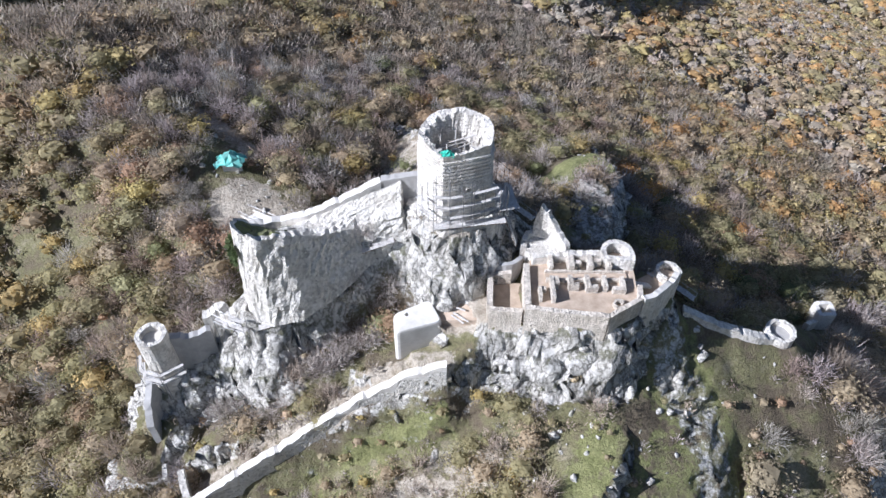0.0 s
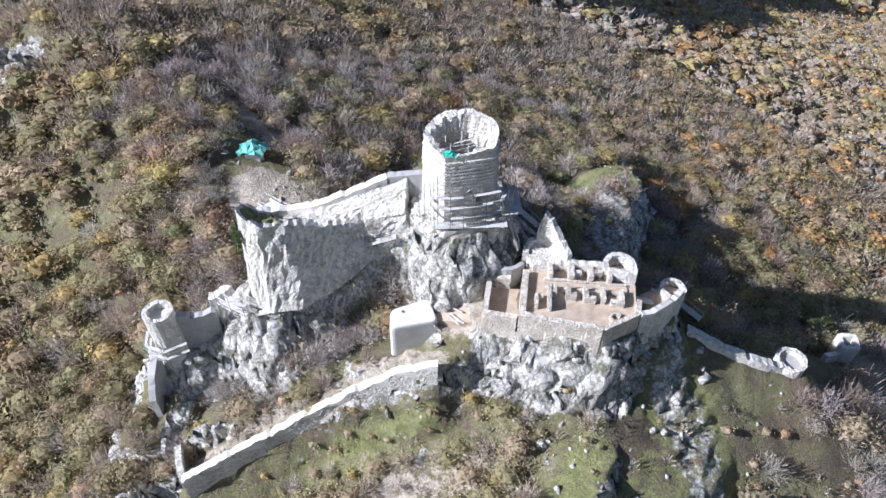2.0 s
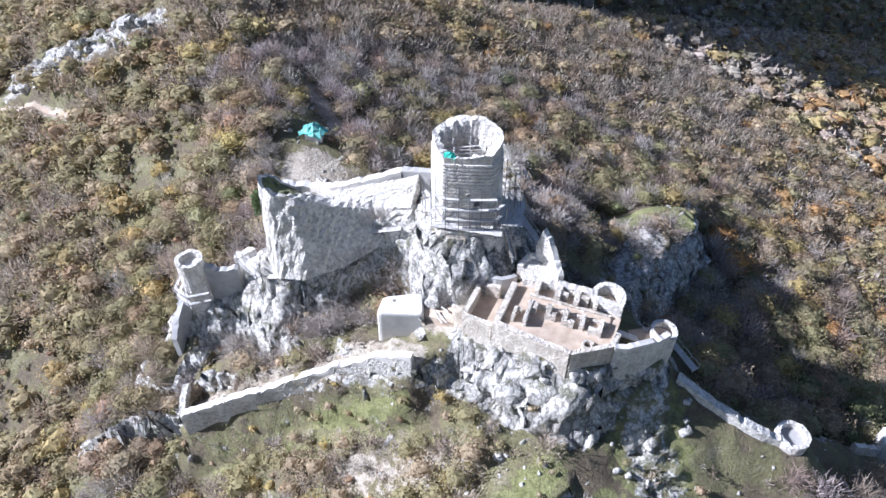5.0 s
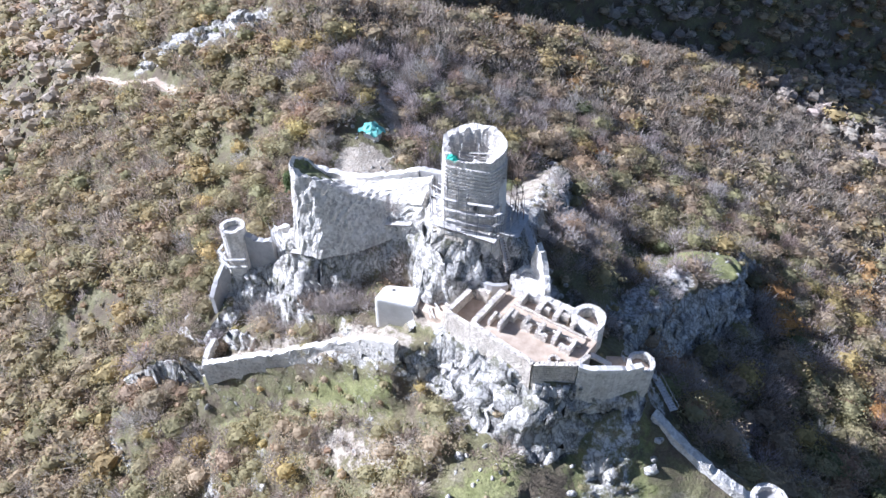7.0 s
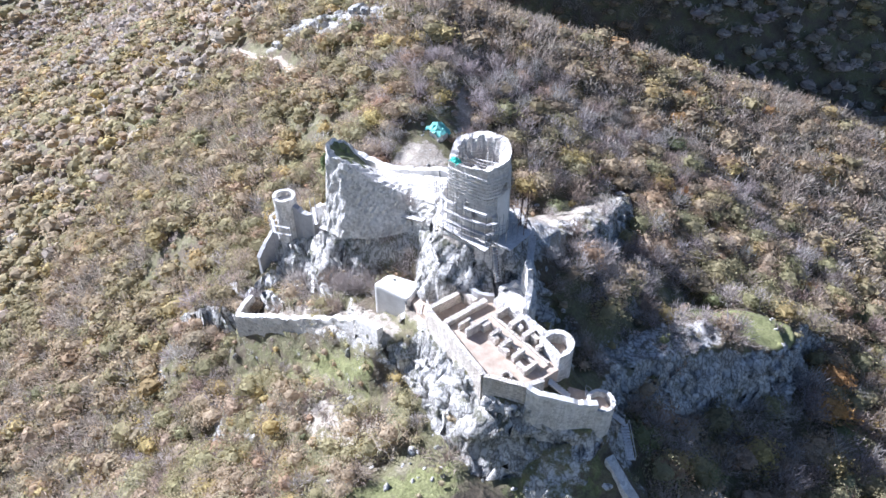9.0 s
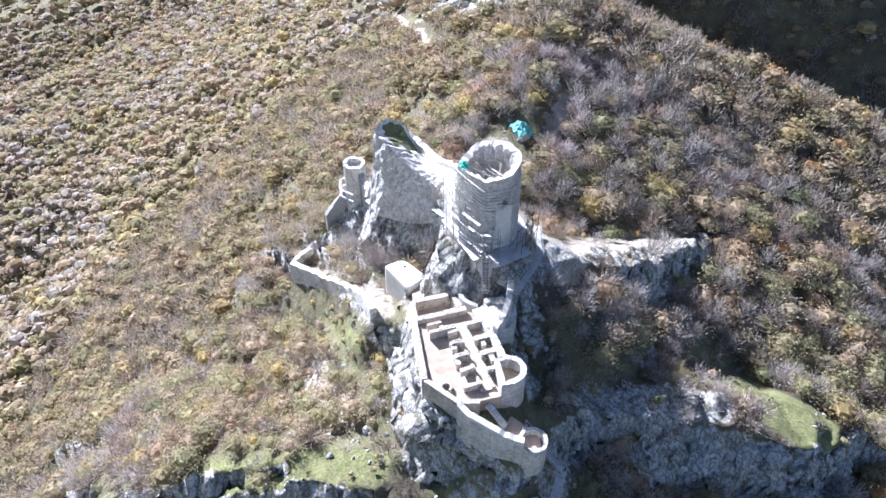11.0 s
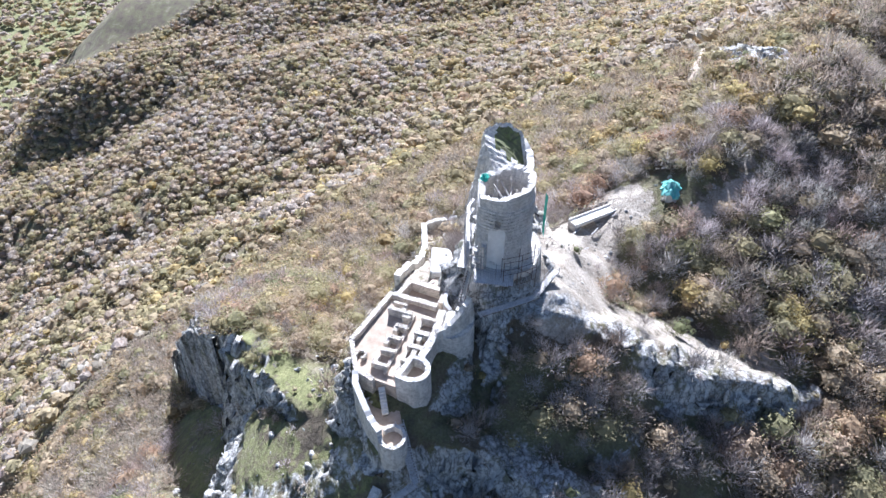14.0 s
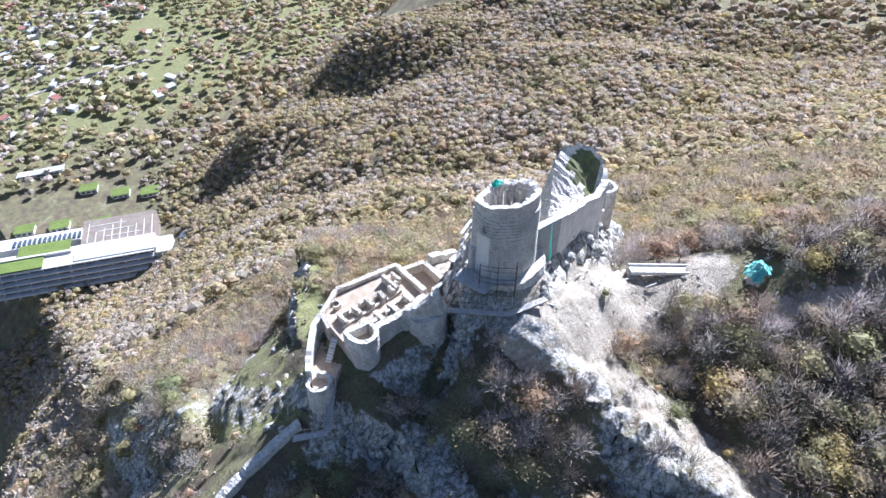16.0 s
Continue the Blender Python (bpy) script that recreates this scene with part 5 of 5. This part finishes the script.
tagged(piece("bastion_floor", slab([(30.0, 65.2), (33.4, 67.6), (37.2, 72.2), (37.6, 74.2), (35.4, 74.8), (30.2, 71.6)], 20.0, 28.4), FLOOR), "dark earth floor of the lower bastion", "floor", kind="structure")
for k in range(8):
    tagged(piece("stone_step", box((30.2 + 0.35 * k, 69.0 + 0.22 * k, 31.0 - 0.3 * k), (0.5, 1.0, 0.3), 32), COPING), "white stone step down to the bastion", "step", "bastion steps")

# eastern wall and turrets
EAST = [(40.6, 72.2, 21.4), (45.0, 71.5, 19.4), (50.2, 71.1, 17.2), (55.0, 71.2, 15.2), (58.2, 72.0, 14.0)]
ruin_wall("outer_wall", EAST, 1.5, below(1.2), "long grey outer wall running out along the spur", STONE, 0.2, 61, 0.2)
ruin_wall("outer_turret", arc(60.2, 73.3, 2.3, 0, 345, 13.8, 18)[:-1], 0.7, lambda x, y: 8.0, "round outer turret in grey restored masonry", STONE, 0.08, 62, 0.2, True, category="turret")
tagged(piece("turret_fill", slab([(p[0], p[1]) for p in arc(60.2, 73.3, 2.1, 0, 340, 0, 17)], 8.5, 12.6), PLASTER), "grey floor inside the outer turret", "floor")
end = land_at(85.6, 95.8)
ruin_wall("end_turret", [(84.0, 94.2, end + 5.2), (87.2, 94.4, end + 5.2), (87.4, 97.6, end + 5.3), (84.2, 97.4, end + 5.3)], 0.9, below(1), "small hollow white turret at the spur's end", COPING, 0.06, 63, 0.1, True, category="turret")
ruin_wall("end_wall", [(76.0, 87.0, land_at(76, 87) + 2.4), (80.0, 90.6, land_at(80, 90.6) + 2.8), (84.0, 94.4, end + 3.0)], 1.0, below(1), "low grey wall leading to the end turret", STONE, 0.2, 64)


# ---- saddle: bridge, tarpaulin, rubble ----
def build_bridge():
    root = thing("footbridge", (-32.5, 91.2, 20), "pale concrete footbridge with low side walls across the saddle", "bridge")
    a, b = Vector((-26.8, 87.3, 23.5)), Vector((-38.2, 95.1, 21.6))
    piece("deck", plank(a, b, 2.4, 0.5), CONCRETE, root)
    d = (b - a).normalized()
    s = d.cross(Vector((0, 0, 1))).normalized()
    for side in (-1.15, 1.15):
        piece("side_wall", join(plank(a + s * side + Vector((0, 0, 0.35)), b + s * side + Vector((0, 0, 0.35)), 0.25, 0.55)), COPING, root)
    for f in (0.03, 0.5, 0.97):
        p = a.lerp(b, f)
        piece("pier", box((p.x, p.y, p.z - 2.6), (1.2, 2.2, 5.0), math.degrees(math.atan2(d.y, d.x))), PLASTER, root)
    for side in (-1.2, 1.2):
        for k in range(7):
            p = a.lerp(b, k / 6) + s * side
            piece("rail_post", bar(p, p + Vector((0, 0, 1.5)), 0.05, 4), STEEL, root)
        piece("handrail", bar(a + s * side + Vector((0, 0, 1.5)), b + s * side + Vector((0, 0, 1.5)), 0.05, 4), STEEL, root)


build_bridge()
tz = land_at(-42, 105.2)
tagged(piece("tarpaulin", net_heap((-42.0, 105.3, tz + 1.0), 5.6, 12), SHEET), "crumpled turquoise tarpaulin over a heap of stores", "tarpaulin")
tagged(piece("stores_heap", box((-42.0, 105.3, tz + 0.4), (3.6, 2.4, 1.9), 20), CONCRETE), "stack of covered building stores", "building stores")
tagged(piece("white_sheet", net_heap((-34.0, 109.0, land_at(-34, 109) + 1.2), 2.6, 15), WHITE), "pale plastic sheet lying among the bushes", "sheet")
for k in range(9):
    a = random.Random(k + 50)
    x, y = -22 + a.uniform(-6, 8), 88 + a.uniform(-4, 4)
    z = land_at(x, y) + 0.3
    tagged(piece("loose_board", plank((x, y, z), (x + a.uniform(-3, 3), y + a.uniform(-2, 2), z + a.uniform(0, 0.5)), 0.25, 0.08), TIMBER), "pale weathered board lying on the rubble slope", "board", "loose boards")


# ---- crags and boulders ----
def boulder(r):
    """An angular stone of unit size: a ball trimmed by a dozen random planes."""
    cuts = random.Random(r * 17)
    planes = []
    for k in range(11):
        c = Vector((cuts.gauss(0, 1), cuts.gauss(0, 1), cuts.gauss(0, 0.9))).normalized()
        planes.append((c, cuts.uniform(0.45, 0.85)))
    bm = bmesh.new()
    bmesh.ops.create_icosphere(bm, subdivisions=2, radius=1)
    for v in bm.verts:
        d = v.co.normalized()
        q = 1.15
        for c, h in planes:
            if d.dot(c) > 0.05:
                q = min(q, h / d.dot(c))
        v.co = d * q * (1 + 0.08 * noise.noise(d * 3 + Vector((r, 0, 0))))
    co = np.array([v.co[:] for v in bm.verts])
    fs = np.array([[v.index for v in f.verts] for f in bm.faces])
    bm.free()
    return co, fs


def build_boulders():
    r = np.random.default_rng(31)
    x, y = scatter(-70, 95, 0, 142, 1.5, r)
    st = steepness(x, y, 1.2)
    rock = covers(x, y)[0]
    yard = soft(segment_distance(x, y, CASTLE_AREA), 6, 1) + soft(np.hypot(x - KEEP[0], y - KEEP[1]), 7.5, 1)
    share = np.clip(rock * 0.25 - yard, 0, 0.3)
    share = np.maximum(share, 0.10 * soft(segment_distance(x, y, SPUR), 12, 8))
    share = np.maximum(share, 0.2 * soft(segment_distance(x, y, KNOLL), 7, 5))
    share = np.maximum(share, 0.5 * soft(segment_distance(x, y, [(29, 51), (26.5, 38), (17, 20), (4, 10)]), 2.2, 2))
    share = np.maximum(share, 0.2 * soft(segment_distance(x, y, SADDLE), 9, 4))
    share = np.maximum(share, 0.02)
    keep = (r.random(len(x)) < share) & (yard < 0.5)
    x, y, st = x[keep], y[keep], st[keep]
    z = land(x, y)
    size = r.lognormal(-0.35, 0.55, len(x)) * np.where(st > 1.2, 0.9, 0.6)
    size = np.clip(size, 0.2, 1.5)
    forms = [boulder(k + 1) for k in range(7)]
    cs, fs, base = [], [], 0
    for i in range(len(x)):
        co, f = forms[i % 7]
        a = r.uniform(0, math.tau)
        p = co * size[i] * r.uniform(0.6, 1.5, 3)
        p = np.stack([p[:, 0] * math.cos(a) - p[:, 1] * math.sin(a), p[:, 0] * math.sin(a) + p[:, 1] * math.cos(a), p[:, 2]], -1)
        cs.append(p + [x[i], y[i], z[i] - 0.4 * size[i]])
        fs.append(f + base)
        base += len(co)
    me = bpy.data.meshes.new("boulders")
    fill_mesh(me, np.concatenate(cs), np.concatenate(fs))
    me.materials.append(ROCK)
    tagged(new("boulders", me), "jagged pale limestone boulders on the crags", "rocks", kind="stuff")


build_boulders()


def build_outcrop():
    """The crag on the north-western ridge."""
    r = random.Random(5)
    root = thing("rock_outcrop", (-127, 121, land_at(-127, 121)), "pale fissured limestone outcrop among the trees", "rock outcrop")
    forms = [boulder(k + 20) for k in range(5)]
    for k in range(46):
        f = r.random()
        x, y = -100 - 41 * f + r.uniform(-3, 3), 124.5 - 10 * f + r.uniform(-6, 3)
        co, fs = forms[k % 5]
        size = r.uniform(0.8, 2.4)
        sx, sy, sz, z = size * r.uniform(0.8, 1.5), size * r.uniform(0.8, 1.4), size * r.uniform(0.6, 1.1), land_at(x, y)
        piece("crag", ([(x + c[0] * sx, y + c[1] * sy, z + c[2] * sz) for c in co], [tuple(int(i) for i in f2) for f2 in fs]), ROCK, root)


build_outcrop()


# ---- the valley: hotel, cottages and village ----
def build_hotel():
    root = thing("hotel", (10, -410, -316), "large white terraced hotel with green roofs in the valley", "hotel")
    a, b = Vector((-44, -368, 0)), Vector((84, -430, 0))
    d = (b - a).normalized()
    n = Vector((d.y, -d.x, 0))
    turn = math.degrees(math.atan2(d.y, d.x))
    L = (b - a).length
    def block(name, f0, f1, back0, back1, z0, z1, mat, label=""):
        c = a + d * L * (f0 + f1) / 2 + n * (back0 + back1) / 2
        return piece(name, box((c.x, c.y, (z0 + z1) / 2), (L * (f1 - f0), back1 - back0, z1 - z0), turn), mat, root, label)
    for k in range(5):
        block("storey", 0.0 + 0.012 * k, 1.1, 3.0 * k, 34, -320 + 4.2 * k, -320 + 4.2 * k + 2.9, GLASS, "glazed storey")
        block("balcony", -0.01 + 0.012 * k, 1.11, 3.0 * k - 2.5, 34.5, -320 + 4.2 * k + 2.9, -320 + 4.2 * k + 4.2, WHITE, "white balcony band")
        for q in range(13):
            block("fin", 0.06 + q * 0.08, 0.063 + q * 0.08 + 0.004, 3.0 * k - 2, 3.0 * k + 0.4, -320 + 4.2 * k, -320 + 4.2 * k + 2.9, WHITE)
    block("roof", 0.02, 0.52, 12, 24, -299.0, -298.2, TIN, "pale flat roof")
    block("turf_roof", 0.55, 0.86, 28, 44, -298.0, -297.0, ROOF_TURF, "bright turf roof")
    block("turf_roof", 0.7, 1.1, 11, 26, -299.0, -297.6, ROOF_TURF, "bright turf roof")
    block("parapet", 0.54, 1.1, 26, 28, -299, -296.5, WHITE)
    block("terrace", 0.04, 0.5, 24.2, 72, -318, -300.6, TERRACE_PAVING, "brown paved garden terrace")
    for q in range(9):
        block("garden_path", 0.06 + 0.05 * q, 0.064 + 0.05 * q, 30 + 4 * (q % 3), 66 - 5 * (q % 4), -300.6, -300.3, WHITE)
    for q in range(4):
        block("garden_path", 0.08 + 0.05 * q, 0.3 + 0.05 * q, 34 + 9 * q, 34.7 + 9 * q, -300.6, -300.25, WHITE)
    for q in range(14):
        block("skylight", 0.5 + 0.03 * q, 0.515 + 0.03 * q, 46, 54, -299, -297.6, GLASS)
    block("annexe", 0.5, 1.1, 44, 60, -318, -299, WHITE)
    block("stair_tower", -0.07, 0.03, 8, 30, -320, -301, WHITE)


build_hotel()


def cottage(at, turn, size, label, roof, walls=WHITE):
    root = thing("cottage", at, label, "house", "houses in the valley")
    x, y, z = at
    piece("wall_shell", box((x, y, z + size[2] / 2 - 0.5), (size[0], size[1], size[2] + 1), turn), walls, root)
    piece("roof", box((x, y, z + size[2] + 0.25), (size[0] * 1.1, size[1] * 1.12, 0.5), turn, 3), roof, root)
    m = pose(x, y, z, 0, 0, turn)
    for k in range(3):
        p = m @ Vector(((k - 1) * size[0] * 0.3, size[1] / 2 + 0.05, size[2] * 0.5))
        piece("window", box(p, (size[0] * 0.2, 0.2, size[2] * 0.5), turn), GLASS, root)


for x, y, t in ((-84, -489, -26), (-60, -508, -26), (-38, -538, -26), (-26, -474, -26), (6, -496, -26), (34, -512, -26), (66, -528, -26), (70, -600, -20)):
    cottage((x, y, land_at(x, y)), t, (17, 12, 4.5), "flat-roofed white cottage with a turf roof", ROOF_TURF)
cottage((-10, -600, land_at(-10, -600)), -25, (44, 9, 4), "long low white building", TIN)
vr = random.Random(77)
for k in range(95):
    f = vr.random() ** 0.8
    x, y = -50 - 190 * f + vr.uniform(-150, 130), -660 - 560 * f
    roof, label = vr.choice(((TIN, "village house with a pale tin roof"), (TIN, "village house with a pale tin roof"), (TILE, "village house with a red roof"), (WHITE, "small plain white village house")))
    cottage((x, y, land_at(x, y)), vr.uniform(0, 180), (vr.uniform(8, 17), vr.uniform(7, 11), vr.uniform(3.5, 6.5)), label, roof)


def build_road(name, path, width, label, material=PAVING):
    vs, fs = [], []
    pts = []
    for a, b in zip(path, path[1:]):
        k = max(1, int(math.hypot(b[0] - a[0], b[1] - a[1]) / (12 if width > 3 else 3)))
        pts += [(a[0] + (b[0] - a[0]) * j / k, a[1] + (b[1] - a[1]) * j / k) for j in range(k)]
    pts.append(path[-1])
    for i, (x, y) in enumerate(pts):
        p, q = pts[max(i - 1, 0)], pts[min(i + 1, len(pts) - 1)]
        d = Vector((q[0] - p[0], q[1] - p[1])).normalized()
        for s in (-1, 1):
            xx, yy = x - d.y * s * width / 2, y + d.x * s * width / 2
            vs.append((xx, yy, max(land_at(xx, yy), land_at(x, y)) + (0.7 if width > 3 else 0.15)))
    n = len(vs)
    vs += [(x, y, z - 2.0) for x, y, z in vs]
    for i in range(len(pts) - 1):
        a = 2 * i
        fs += [(a, a + 2, a + 3, a + 1), (n + a, a, a + 1 + 0, n + a + 1), (a, n + a, n + a + 2, a + 2), (a + 1, a + 3, n + a + 3, n + a + 1)]
    tagged(piece(name, (vs, [f for f in fs if len(set(f)) == 4]), material), label, "road", kind="structure")


build_road("road", [(-70, -380), (-86, -400), (-92, -430), (-84, -466)], 8, "asphalt road curving round the hotel", GLASS)
build_road("road", [(60, -620), (-40, -720), (-120, -840), (-230, -1010), (-420, -1150)], 7, "pale village road")
build_road("road", [(120, -760), (-60, -800), (-210, -790)], 6, "pale village lane")
build_road("road", [(-230, -1010), (-60, -1120), (120, -1300)], 6, "pale village lane")
build_road("footpath", FOOTPATH, 1.2, "bare earth footpath winding through the trees", FLOOR)
